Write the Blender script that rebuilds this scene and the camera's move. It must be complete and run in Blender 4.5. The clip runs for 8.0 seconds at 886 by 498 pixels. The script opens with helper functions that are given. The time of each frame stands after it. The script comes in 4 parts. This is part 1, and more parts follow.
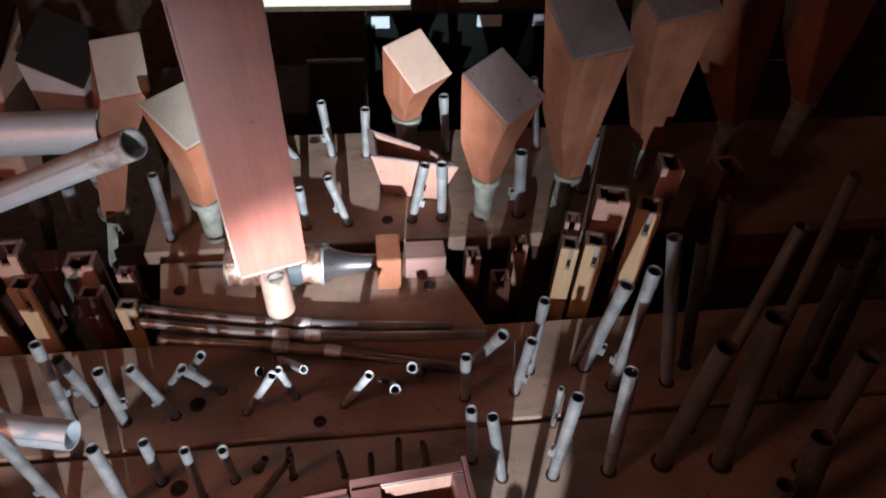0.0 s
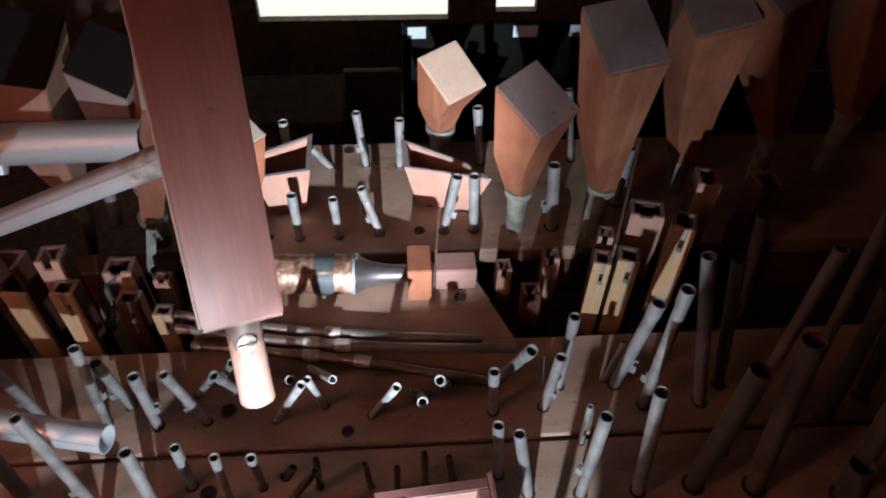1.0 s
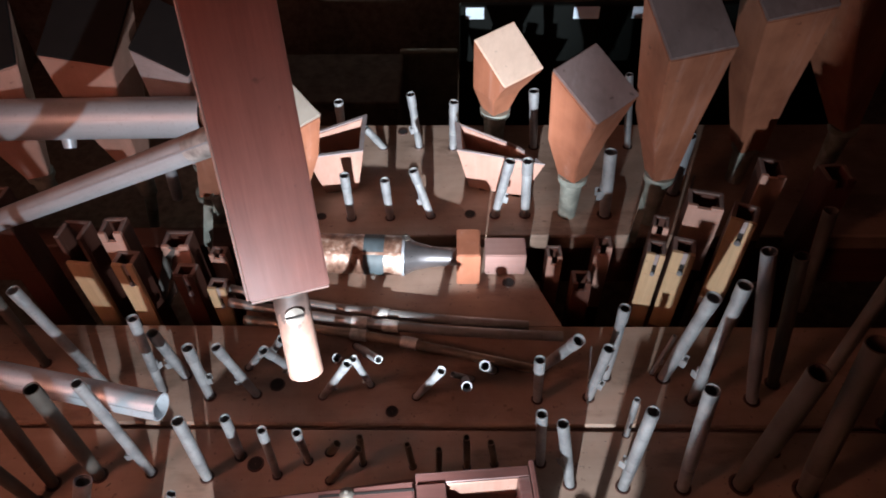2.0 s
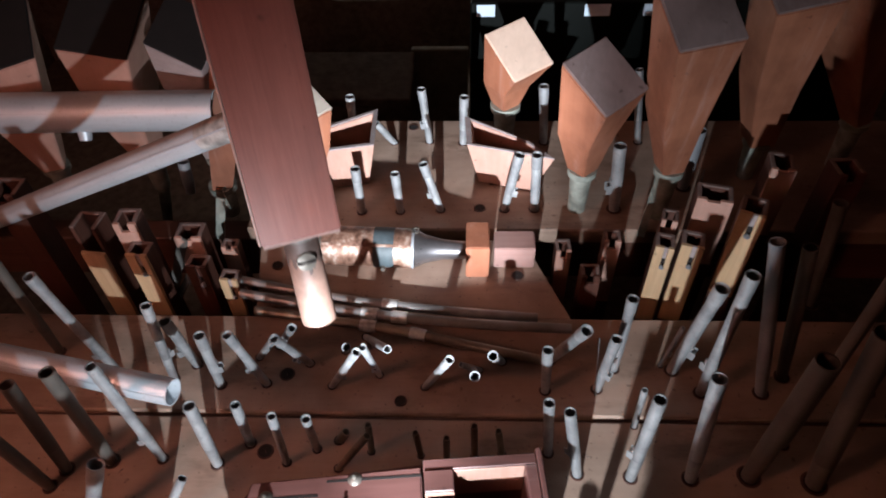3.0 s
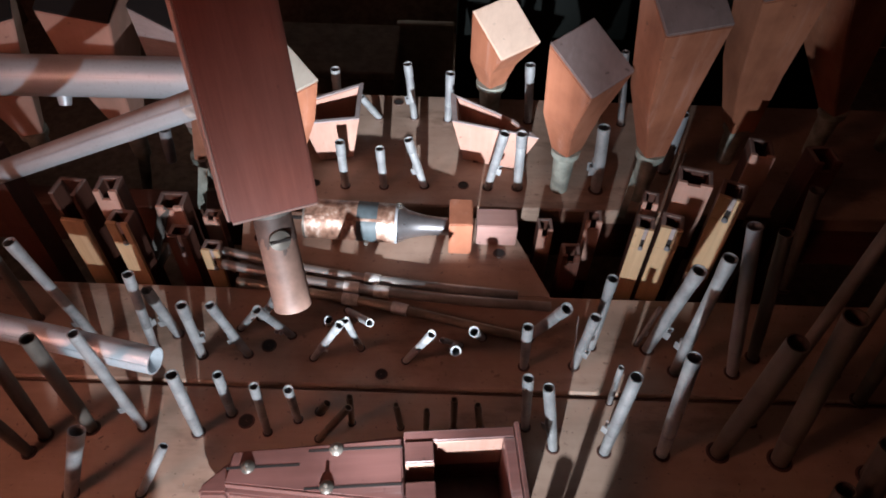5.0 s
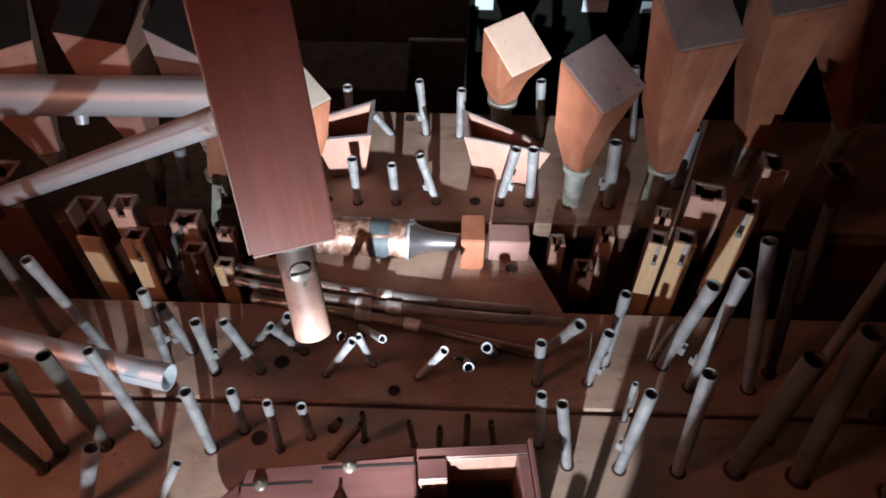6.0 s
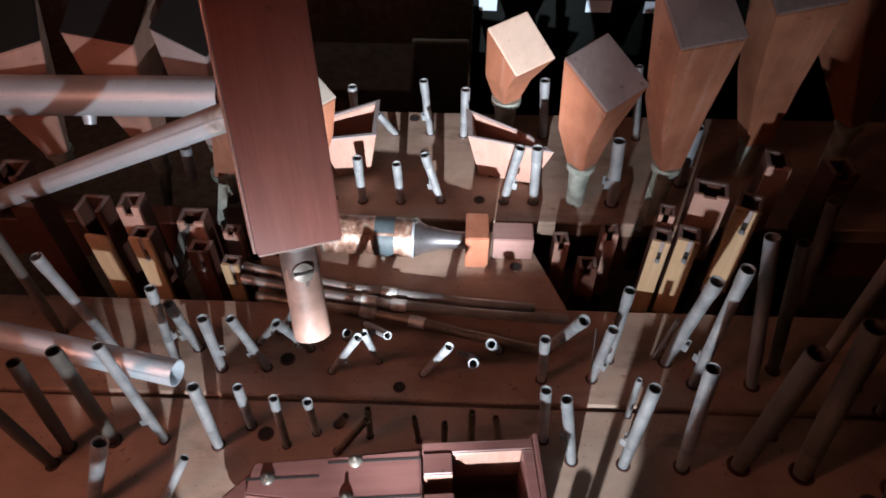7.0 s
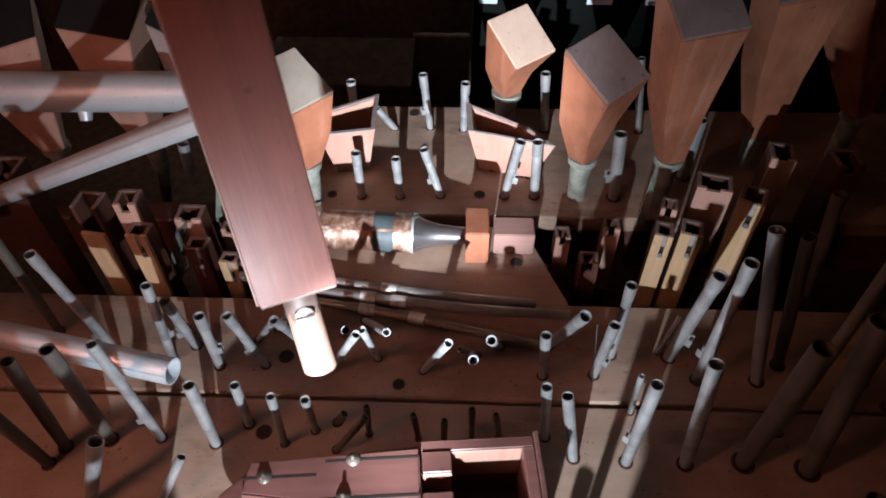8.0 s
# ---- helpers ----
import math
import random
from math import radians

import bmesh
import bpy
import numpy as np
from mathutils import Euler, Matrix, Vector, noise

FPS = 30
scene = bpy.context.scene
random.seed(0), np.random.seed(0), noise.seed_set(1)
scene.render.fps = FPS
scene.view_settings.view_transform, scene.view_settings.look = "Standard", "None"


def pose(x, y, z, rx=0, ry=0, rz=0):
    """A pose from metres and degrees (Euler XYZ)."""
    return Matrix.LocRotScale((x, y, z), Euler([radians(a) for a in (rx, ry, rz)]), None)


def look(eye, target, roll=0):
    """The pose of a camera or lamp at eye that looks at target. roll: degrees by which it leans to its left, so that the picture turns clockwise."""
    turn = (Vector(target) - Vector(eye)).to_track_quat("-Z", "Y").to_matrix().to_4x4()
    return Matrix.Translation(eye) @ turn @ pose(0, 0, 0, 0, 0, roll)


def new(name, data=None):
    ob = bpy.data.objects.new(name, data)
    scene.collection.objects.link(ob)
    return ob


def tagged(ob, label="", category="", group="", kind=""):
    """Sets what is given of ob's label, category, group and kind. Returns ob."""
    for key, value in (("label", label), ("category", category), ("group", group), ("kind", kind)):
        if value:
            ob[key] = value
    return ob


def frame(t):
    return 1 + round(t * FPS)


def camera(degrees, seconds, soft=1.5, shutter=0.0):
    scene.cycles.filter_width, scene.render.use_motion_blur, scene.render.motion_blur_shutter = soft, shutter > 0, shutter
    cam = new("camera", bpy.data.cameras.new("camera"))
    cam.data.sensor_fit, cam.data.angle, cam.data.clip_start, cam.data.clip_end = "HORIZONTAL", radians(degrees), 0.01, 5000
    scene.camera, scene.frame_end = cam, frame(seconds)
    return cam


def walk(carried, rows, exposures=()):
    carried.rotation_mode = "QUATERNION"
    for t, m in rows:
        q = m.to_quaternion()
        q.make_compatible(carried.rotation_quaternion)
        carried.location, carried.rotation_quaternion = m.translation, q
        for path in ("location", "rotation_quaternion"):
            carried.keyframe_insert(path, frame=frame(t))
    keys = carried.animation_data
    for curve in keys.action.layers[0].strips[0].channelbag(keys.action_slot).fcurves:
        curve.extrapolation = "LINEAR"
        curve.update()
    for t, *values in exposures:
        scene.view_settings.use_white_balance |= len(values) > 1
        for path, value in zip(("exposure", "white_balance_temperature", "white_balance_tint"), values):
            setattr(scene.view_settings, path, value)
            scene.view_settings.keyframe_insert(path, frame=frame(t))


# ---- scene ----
cam = camera(66.6, 8.0, soft=1.8, shutter=0.5)
PATH = [
    (0, (0.015, 0.008, 0.756), (0.23, 1.396, -0.668), 3.3),
    (0.5, (0.019, 0.006, 0.769), (0.215, 1.436, -0.616), 2.7),
    (1, (0.02, 0.014, 0.762), (0.135, 1.423, -0.652), 1.4),
    (1.5, (0.023, 0.019, 0.761), (0.056, 1.391, -0.693), 0.3),
    (2.8, (0.023, 0.018, 0.764), (-0.073, 1.396, -0.683), -2.5),
    (3, (0.026, 0.004, 0.756), (-0.046, 1.384, -0.691), -1.8),
    (3.5, (0.025, -0.002, 0.752), (0.009, 1.345, -0.727), 0.3),
    (4, (0.018, -0.003, 0.751), (0.019, 1.326, -0.743), 1.6),
    (4.5, (0.018, -0.002, 0.758), (0.024, 1.32, -0.743), 2.1),
    (6, (0.017, -0.001, 0.762), (-0.022, 1.361, -0.702), 0.4),
    (6.5, (0.012, -0.003, 0.761), (-0.034, 1.364, -0.698), 0.3),
    (7, (0.016, -0.01, 0.762), (-0.034, 1.357, -0.697), 0.0),
    (7.5, (0.015, -0.009, 0.76), (-0.044, 1.358, -0.699), -0.5),
    (8, (0.022, -0.003, 0.753), (-0.04, 1.356, -0.714), -0.7),
]
walk(cam, [(t, look(eye, target, roll)) for t, eye, target, roll in PATH],
     exposures=[(0.0, -0.18), (0.5, -0.3), (1.0, -0.25), (1.5, -0.06), (3.0, 0.06), (7.5, 0.06), (8.0, 0.0)])

# ---- light: a hand torch lying low on the chest, two weak warm fill lamps added ----
world = bpy.data.worlds.new("room_glow")
world.use_nodes = True
world.node_tree.nodes["Background"].inputs[0].default_value = (1.0, 0.4, 0.3, 1)
world.node_tree.nodes["Background"].inputs[1].default_value = 0.03
scene.world = world
LAMP = (-0.045, -0.2, 0.285)
torch = new("torch_beam", bpy.data.lights.new("torch_beam", "SPOT"))
torch.data.energy, torch.data.color = 126.0, (0.88, 0.97, 1.08)
torch.data.spot_size, torch.data.spot_blend, torch.data.shadow_soft_size = radians(31), 0.7, 0.006
torch.matrix_world = look(LAMP, (-0.03, 0.8, 0.170))
spill = new("torch_spill", bpy.data.lights.new("torch_spill", "SPOT"))
spill.data.energy, spill.data.color = 37.5, (0.88, 0.97, 1.08)
spill.data.spot_size, spill.data.spot_blend, spill.data.shadow_soft_size = radians(107), 1.0, 0.006
spill.matrix_world = look(LAMP, (-0.03, 0.6, -0.08))
# area lamp added for the red light from the left, its source unknown
side_fill = new("warm_side_fill", bpy.data.lights.new("warm_side_fill", "AREA"))
side_fill.data.energy, side_fill.data.color, side_fill.data.size = 3.7, (1.0, 0.42, 0.31), 0.25
side_fill.matrix_world = look((-0.86, -0.12, 0.78), (0.05, 0.75, 0.25))
# wide fill lamp added under the ceiling to lift the dark parts
glow = new("ceiling_fill", bpy.data.lights.new("ceiling_fill", "AREA"))
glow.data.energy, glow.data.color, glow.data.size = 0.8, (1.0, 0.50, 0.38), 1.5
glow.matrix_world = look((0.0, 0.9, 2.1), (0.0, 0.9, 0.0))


# ---- materials ----
def nodes_of(name):
    m = bpy.data.materials.new(name)
    m.use_nodes = True
    nt = m.node_tree
    return m, nt, nt.nodes["Principled BSDF"]


def ramp(nt, source, stops):
    r = nt.nodes.new("ShaderNodeValToRGB")
    while len(r.color_ramp.elements) < len(stops):
        r.color_ramp.elements.new(0.5)
    for e, (p, c) in zip(r.color_ramp.elements, stops):
        e.position, e.color = p, (*c, 1)
    nt.links.new(source, r.inputs[0])
    return r.outputs[0]


def noise_of(nt, scale, detail=4, stretch=(1, 1, 1), rough=0.6):
    co = nt.nodes.new("ShaderNodeTexCoord")
    mp = nt.nodes.new("ShaderNodeMapping")
    rnd = nt.nodes.new("ShaderNodeObjectInfo")
    add = nt.nodes.new("ShaderNodeVectorMath")
    add.operation = "ADD"
    mp.inputs["Scale"].default_value = stretch
    tx = nt.nodes.new("ShaderNodeTexNoise")
    tx.inputs["Scale"].default_value, tx.inputs["Detail"].default_value, tx.inputs["Roughness"].default_value = scale, detail, rough
    nt.links.new(co.outputs["Object"], add.inputs[0])
    nt.links.new(rnd.outputs["Random"], add.inputs[1])
    nt.links.new(add.outputs[0], mp.inputs[0])
    nt.links.new(mp.outputs[0], tx.inputs[0])
    return tx.outputs[0]


def mix(nt, kind, a, b, fac):
    n = nt.nodes.new("ShaderNodeMix")
    n.data_type, n.blend_type = "RGBA", kind
    if isinstance(fac, float):
        n.inputs[0].default_value = fac
    else:
        nt.links.new(fac, n.inputs[0])
    nt.links.new(a, n.inputs[6])
    if isinstance(b, tuple):
        n.inputs[7].default_value = (*b, 1)
    else:
        nt.links.new(b, n.inputs[7])
    return n.outputs[2]


def bump(nt, bsdf, source, strength, distance=0.001):
    b = nt.nodes.new("ShaderNodeBump")
    b.inputs["Strength"].default_value, b.inputs["Distance"].default_value = strength, distance
    nt.links.new(source, b.inputs["Height"])
    nt.links.new(b.outputs[0], bsdf.inputs["Normal"])


def wood(name, light, dark, along="z", rough=0.55, grain=60.0, stain=0.35, coat=0.0, streak=0.35, scuff=0.0, relief=0.14, marks=0.0):
    """Wood with grain along one axis, blotches and small knocks."""
    m, nt, b = nodes_of(name)
    s = {"x": (0.06, 1, 1), "y": (1, 0.06, 1), "z": (1, 1, 0.06)}[along]
    g = noise_of(nt, grain, 6, s, 0.7)
    fine = noise_of(nt, grain * 5, 3, s, 0.6)
    blot = noise_of(nt, 9, 4)
    spots = noise_of(nt, 70, 2)
    col = ramp(nt, g, [(0.3, dark), (0.7, light)])
    col = mix(nt, "MULTIPLY", col, ramp(nt, fine, [(0.35, (0.72, 0.68, 0.65)), (0.6, (1, 1, 1))]), streak)
    col = mix(nt, "MULTIPLY", col, ramp(nt, blot, [(0.3, (0.55, 0.5, 0.47)), (0.62, (1, 1, 1))]), stain)
    col = mix(nt, "MULTIPLY", col, ramp(nt, spots, [(0.25, (0.35, 0.3, 0.28)), (0.31, (1, 1, 1))]), 0.6)
    if marks:
        smear = noise_of(nt, 13, 5, {"x": (0.35, 1, 1), "y": (1, 0.35, 1), "z": (1, 1, 0.35)}[along], 0.65)
        col = mix(nt, "MULTIPLY", col, ramp(nt, smear, [(0.56, (1, 1, 1)), (0.66, (0.5, 0.45, 0.42))]), marks)
        drip = noise_of(nt, 150, 2)
        col = mix(nt, "MULTIPLY", col, ramp(nt, drip, [(0.27, (0.3, 0.27, 0.25)), (0.33, (1, 1, 1))]), marks)
    if scuff:
        rub = noise_of(nt, 34, 5, s, 0.75)
        col = mix(nt, "MIX", col, ramp(nt, rub, [(0.5, dark), (0.64, tuple(0.35 + 0.6 * c for c in light))]), ramp(nt, rub, [(0.53, (0, 0, 0)), (0.68, (scuff,) * 3)]))
    nt.links.new(col, b.inputs["Base Color"])
    nt.links.new(ramp(nt, blot, [(0.3, (rough + 0.12,) * 3), (0.7, (rough - 0.08,) * 3)]), b.inputs["Roughness"])
    b.inputs["Coat Weight"].default_value, b.inputs["Coat Roughness"].default_value = coat, 0.35
    bump(nt, b, fine, relief)
    return m


def metal(name, light, dark, rough=0.42, metallic=0.75, patch=14.0, speck=0.22):
    """Dull cast pipe metal: slow cloudy tone, sparse spots and finger marks."""
    m, nt, b = nodes_of(name)
    n1 = noise_of(nt, patch, 3, rough=0.5)
    n2 = noise_of(nt, 240, 3)
    wipe = noise_of(nt, 60, 3, (1, 1, 0.12))
    col = ramp(nt, n1, [(0.3, dark), (0.68, light)])
    col = mix(nt, "MULTIPLY", col, ramp(nt, n2, [(0.3, (0.5, 0.48, 0.46)), (0.42, (1, 1, 1))]), speck)
    col = mix(nt, "MULTIPLY", col, ramp(nt, wipe, [(0.35, (0.7, 0.68, 0.66)), (0.6, (1, 1, 1))]), 0.3)
    nt.links.new(col, b.inputs["Base Color"])
    nt.links.new(ramp(nt, wipe, [(0.3, (rough + 0.12,) * 3), (0.7, (rough - 0.05,) * 3)]), b.inputs["Roughness"])
    b.inputs["Metallic"].default_value = metallic
    bump(nt, b, n2, 0.06, 0.0005)
    return m


def plain(name, col, rough=0.6, metallic=0.0, vary=0.5, gloss=0.5):
    m, nt, b = nodes_of(name)
    n = noise_of(nt, 40, 4)
    nt.links.new(ramp(nt, n, [(0.3, tuple(c * (1 - vary) for c in col)), (0.65, col)]), b.inputs["Base Color"])
    b.inputs["Roughness"].default_value, b.inputs["Metallic"].default_value = rough, metallic
    b.inputs["Specular IOR Level"].default_value = gloss
    bump(nt, b, n, 0.2)
    return m


def patina(name):
    """Old copper foil, dull red with worn bright scratches."""
    m, nt, b = nodes_of(name)
    n1 = noise_of(nt, 60, 6, (0.4, 1, 1))
    n2 = noise_of(nt, 25, 4)
    col = ramp(nt, n1, [(0.36, (0.10, 0.048, 0.032)), (0.52, (0.27, 0.15, 0.105)), (0.66, (0.55, 0.43, 0.36))])
    col = mix(nt, "MULTIPLY", col, ramp(nt, n2, [(0.35, (0.5, 0.45, 0.42)), (0.6, (1, 1, 1))]), 0.6)
    nt.links.new(col, b.inputs["Base Color"])
    b.inputs["Metallic"].default_value, b.inputs["Roughness"].default_value = 0.35, 0.42
    bump(nt, b, n1, 0.4)
    return m


BOARD = wood("board_wood", (0.425, 0.295, 0.226), (0.345, 0.23, 0.172), "x", 0.55, 14.0, 0.8, 0.0, 0.25, marks=0.7)
CHEST = wood("chest_wood", (0.13, 0.06, 0.04), (0.07, 0.03, 0.02), "x", 0.6)
DARKWOOD = wood("dark_red_wood", (0.10, 0.038, 0.025), (0.06, 0.021, 0.014), "z", 0.5)
REDWOOD = wood("varnished_red_wood", (0.345, 0.112, 0.082), (0.265, 0.080, 0.057), "z", 0.42, 55.0, 0.6, 0.12, 0.4, 0.0, 0.1)
PINKWOOD = wood("rosy_wood", (0.215, 0.098, 0.086), (0.135, 0.06, 0.052), "x", 0.42, 25.0, 0.85, 0.15, 0.3, 0.2)
ORANGE = wood("orange_wood", (0.40, 0.155, 0.088), (0.30, 0.110, 0.060), "z", 0.5, 16.0, 0.95, 0.0, 0.25, 0.16)
TAN = wood("tan_wood", (0.52, 0.30, 0.235), (0.44, 0.24, 0.185), "z", 0.5, 20.0, 0.5, 0.0, 0.25, 0.12)
ROSEWOOD = wood("pale_rosy_wood", (0.40, 0.235, 0.205), (0.31, 0.175, 0.15), "x", 0.5, 25.0, 0.6, 0.0, 0.3, 0.15)
YELLOW = wood("yellow_pine", (0.55, 0.37, 0.22), (0.47, 0.30, 0.165), "z", 0.5, 50.0, 0.25)
GREYLID = wood("grey_lid_wood", (0.25, 0.185, 0.175), (0.20, 0.145, 0.138), "y", 0.6, 20.0, 0.75, 0.0, 0.25, 0.12)
RIM = wood("grey_rim_wood", (0.42, 0.35, 0.34), (0.3, 0.24, 0.235), "x", 0.6, 30.0, 0.5)
# end grain darker than RIM, holding the gap's shade in its colour
ENDGRAIN = wood("shaded_end_grain", (0.25, 0.175, 0.155), (0.17, 0.115, 0.10), "x", 0.65, 60.0, 0.6)
PALELID = wood("pale_lid_wood", (0.78, 0.58, 0.46), (0.70, 0.50, 0.385), "y", 0.55, 24.0, 0.35, 0.0, 0.2)
GREENLID = wood("leathered_lid", (0.42, 0.36, 0.30), (0.35, 0.30, 0.25), "y", 0.7, 20.0, 0.5, 0.0, 0.2)
TIN = metal("tin_pipe_metal", (0.47, 0.475, 0.48), (0.25, 0.253, 0.26), 0.42, 0.5, 30.0, 0.35)
SHEEN = metal("bright_tin_metal", (0.61, 0.65, 0.69), (0.47, 0.50, 0.535), 0.42, 0.38, 9.0, 0.3)
SCUFFED = metal("scuffed_tin", (0.85, 0.83, 0.80), (0.34, 0.32, 0.30), 0.34, 0.5, 75.0)
LEAD = metal("lead_pipe_metal", (0.36, 0.37, 0.39), (0.22, 0.225, 0.24), 0.5, 0.35)
# darker copy of the lead, with the shade on these pipes in its colour
SHADELEAD = metal("shaded_lead_metal", (0.15, 0.13, 0.112), (0.08, 0.068, 0.058), 0.55, 0.3)
BRASS = metal("tarnished_brass", (0.33, 0.27, 0.21), (0.18, 0.14, 0.11), 0.4, 0.8)
STEEL = metal("steel_tube", (0.42, 0.41, 0.40), (0.22, 0.21, 0.20), 0.36, 0.6)
ZINC = plain("pale_socket_metal", (0.33, 0.34, 0.29), 0.55, 0.15, 0.6)
COPPER = patina("worn_copper")
PAPER = plain("blue_grey_paper", (0.06, 0.078, 0.085), 0.6, 0.0, 0.45)
# near-black; holes, mouths and slots are uncut, their inner shade is this colour
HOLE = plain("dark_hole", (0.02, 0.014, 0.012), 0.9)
BLACK = plain("dark_green_gloss_board", (0.0045, 0.0056, 0.0048), 0.5, 0.0, 0.1, 0.1)
GLINT = plain("pale_blue_glint", (0.62, 0.74, 0.85), 0.8, 0.0, 0.15)
GRIMESHADE = plain("dark_grime_shade", (0.15, 0.098, 0.082), 0.6, 0.0, 0.6)
FOOT = plain("copper_pink_foot", (0.31, 0.18, 0.138), 0.6, 0.0, 0.5)
BLACKLID = plain("black_lid", (0.007, 0.005, 0.0045), 0.95)
EDGE = wood("bare_edge_wood", (0.52, 0.33, 0.29), (0.42, 0.25, 0.21), "z", 0.5, 40.0, 0.4)
SOOT = plain("dark_wall", (0.19, 0.135, 0.105), 0.9)
DUN = plain("dun_panel", (0.30, 0.27, 0.20), 0.7, 0.0, 0.4)
BOLT = metal("dark_screw_metal", (0.20, 0.175, 0.15), (0.11, 0.095, 0.08), 0.42, 0.6)
CONE = metal("dark_cast_cone", (0.30, 0.28, 0.285), (0.17, 0.155, 0.155), 0.3, 0.85, 20.0)
CHIP = plain("splinters", (0.3, 0.24, 0.2), 0.8, 0.0, 0.8)
GREYSTRIP = plain("grey_strip", (0.16, 0.145, 0.13), 0.6)


# ---- mesh helpers ----
def part(name, bm, material, parent=None, label="", smooth=False):
    bmesh.ops.recalc_face_normals(bm, faces=bm.faces[:])
    me = bpy.data.meshes.new(name)
    if smooth:
        for f in bm.faces:
            f.smooth = True
        for e in bm.edges:
            if len(e.link_faces) == 2 and e.calc_face_angle() > 0.7:
                e.smooth = False
    bm.to_mesh(me)
    bm.free()
    me.materials.append(material)
    ob = new(name, me)
    ob.parent = parent
    if label:
        ob["label"] = label
    return ob


def lathe(profile, seg=20, bm=None, m=None):
    """A closed ring of (radius, height) turned round z."""
    bm = bm or bmesh.new()
    rings = []
    for i in range(seg):
        a = 2 * math.pi * i / seg
        ring = [Vector((r * math.cos(a), r * math.sin(a), z)) for r, z in profile]
        rings.append([bm.verts.new(m @ v if m else v) for v in ring])
    for i in range(seg):
        a, b = rings[i], rings[(i + 1) % seg]
        for j in range(len(profile)):
            k = (j + 1) % len(profile)
            bm.faces.new((a[j], b[j], b[k], a[k]))
    return bm


def tube(r0, r1, z0, z1, wall, seg=20, bm=None, m=None):
    return lathe([(r0, z0), (r1, z1), (max(r1 - wall, 1e-4), z1), (max(r0 - wall, 1e-4), z0)], seg, bm, m)


def box(x0, x1, y0, y1, z0, z1, bm=None, m=None, edge=0.0):
    bm = bm or bmesh.new()
    t = Matrix.Translation(((x0 + x1) / 2, (y0 + y1) / 2, (z0 + z1) / 2)) @ Matrix.Diagonal((x1 - x0, y1 - y0, z1 - z0, 1))
    made = bmesh.ops.create_cube(bm, size=1, matrix=(m @ t) if m else t)
    if edge:
        es = list({e for v in made["verts"] for e in v.link_edges})
        bmesh.ops.bevel(bm, geom=es, offset=edge, segments=1, affect="EDGES")
    return bm


def prism(low, high, bm=None):
    """A solid between two rings of corners."""
    bm = bm or bmesh.new()
    a, b = [bm.verts.new(v) for v in low], [bm.verts.new(v) for v in high]
    bm.faces.new(a), bm.faces.new(b)
    for i in range(len(a)):
        j = (i + 1) % len(a)
        bm.faces.new((a[i], a[j], b[j], b[i]))
    return bm


def soften(bm, width):
    bmesh.ops.recalc_face_normals(bm, faces=bm.faces[:])
    bmesh.ops.bevel(bm, geom=bm.edges[:], offset=width, segments=2, affect="EDGES")
    return bm


def standing(base, top):
    """A pose whose z runs from base to top, and the length between."""
    b, t = Vector(base), Vector(top)
    turn = (t - b).to_track_quat("Z", "Y").to_matrix().to_4x4()
    return Matrix.Translation(b) @ turn, (t - b).length


# ---- kinds of things ----
def metal_pipe(base, top, r, label, group, mouth=None, slide=True, material=None, turn=0.0):
    """A small open flue pipe: cone foot, body, mouth with ears, and a tuning slide."""
    material = material or TIN
    thing = new("metal_pipe")
    m, n = standing(base, top)
    thing.matrix_basis = m
    seg = 24 if r > 0.008 else 18
    foot = min(0.34 * n, 0.05)
    wall = max(0.001, r * 0.11)
    part("foot", lathe([(r * 0.84, -0.002), (r * 0.985, foot), (r * 0.6, foot), (r * 0.5, -0.002)], seg), material, thing, smooth=True)
    part("body", tube(r, r, foot, n, wall, seg), material, thing, smooth=True)
    if slide:
        h = min(0.022, n * 0.3)
        part("tuning_slide", tube(r * 1.1, r * 1.12, n - h, n + 0.002, wall * 0.9, seg), material, thing, smooth=True)
    if mouth is not None:
        t = pose(0, 0, 0, 0, 0, turn)
        w = r * 0.62
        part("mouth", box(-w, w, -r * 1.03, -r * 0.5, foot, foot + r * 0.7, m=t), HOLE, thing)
        part("upper_lip", box(-w, w, -r * 1.04, -r * 0.85, foot + r * 0.7, foot + r * 2.2, m=t), material, thing)
        for s in (-1, 1):
            part("ear", box(s * w - 0.0007, s * w + 0.0007, -r * 1.75, -r * 0.7, foot - r * 0.5, foot + r * 1.2, m=t), material, thing)
    tagged(thing, label, "organ pipe", group)
    if abs(base[2]) < 0.001:
        chest_hole(base[0], base[1], r * 1.12)
    return thing


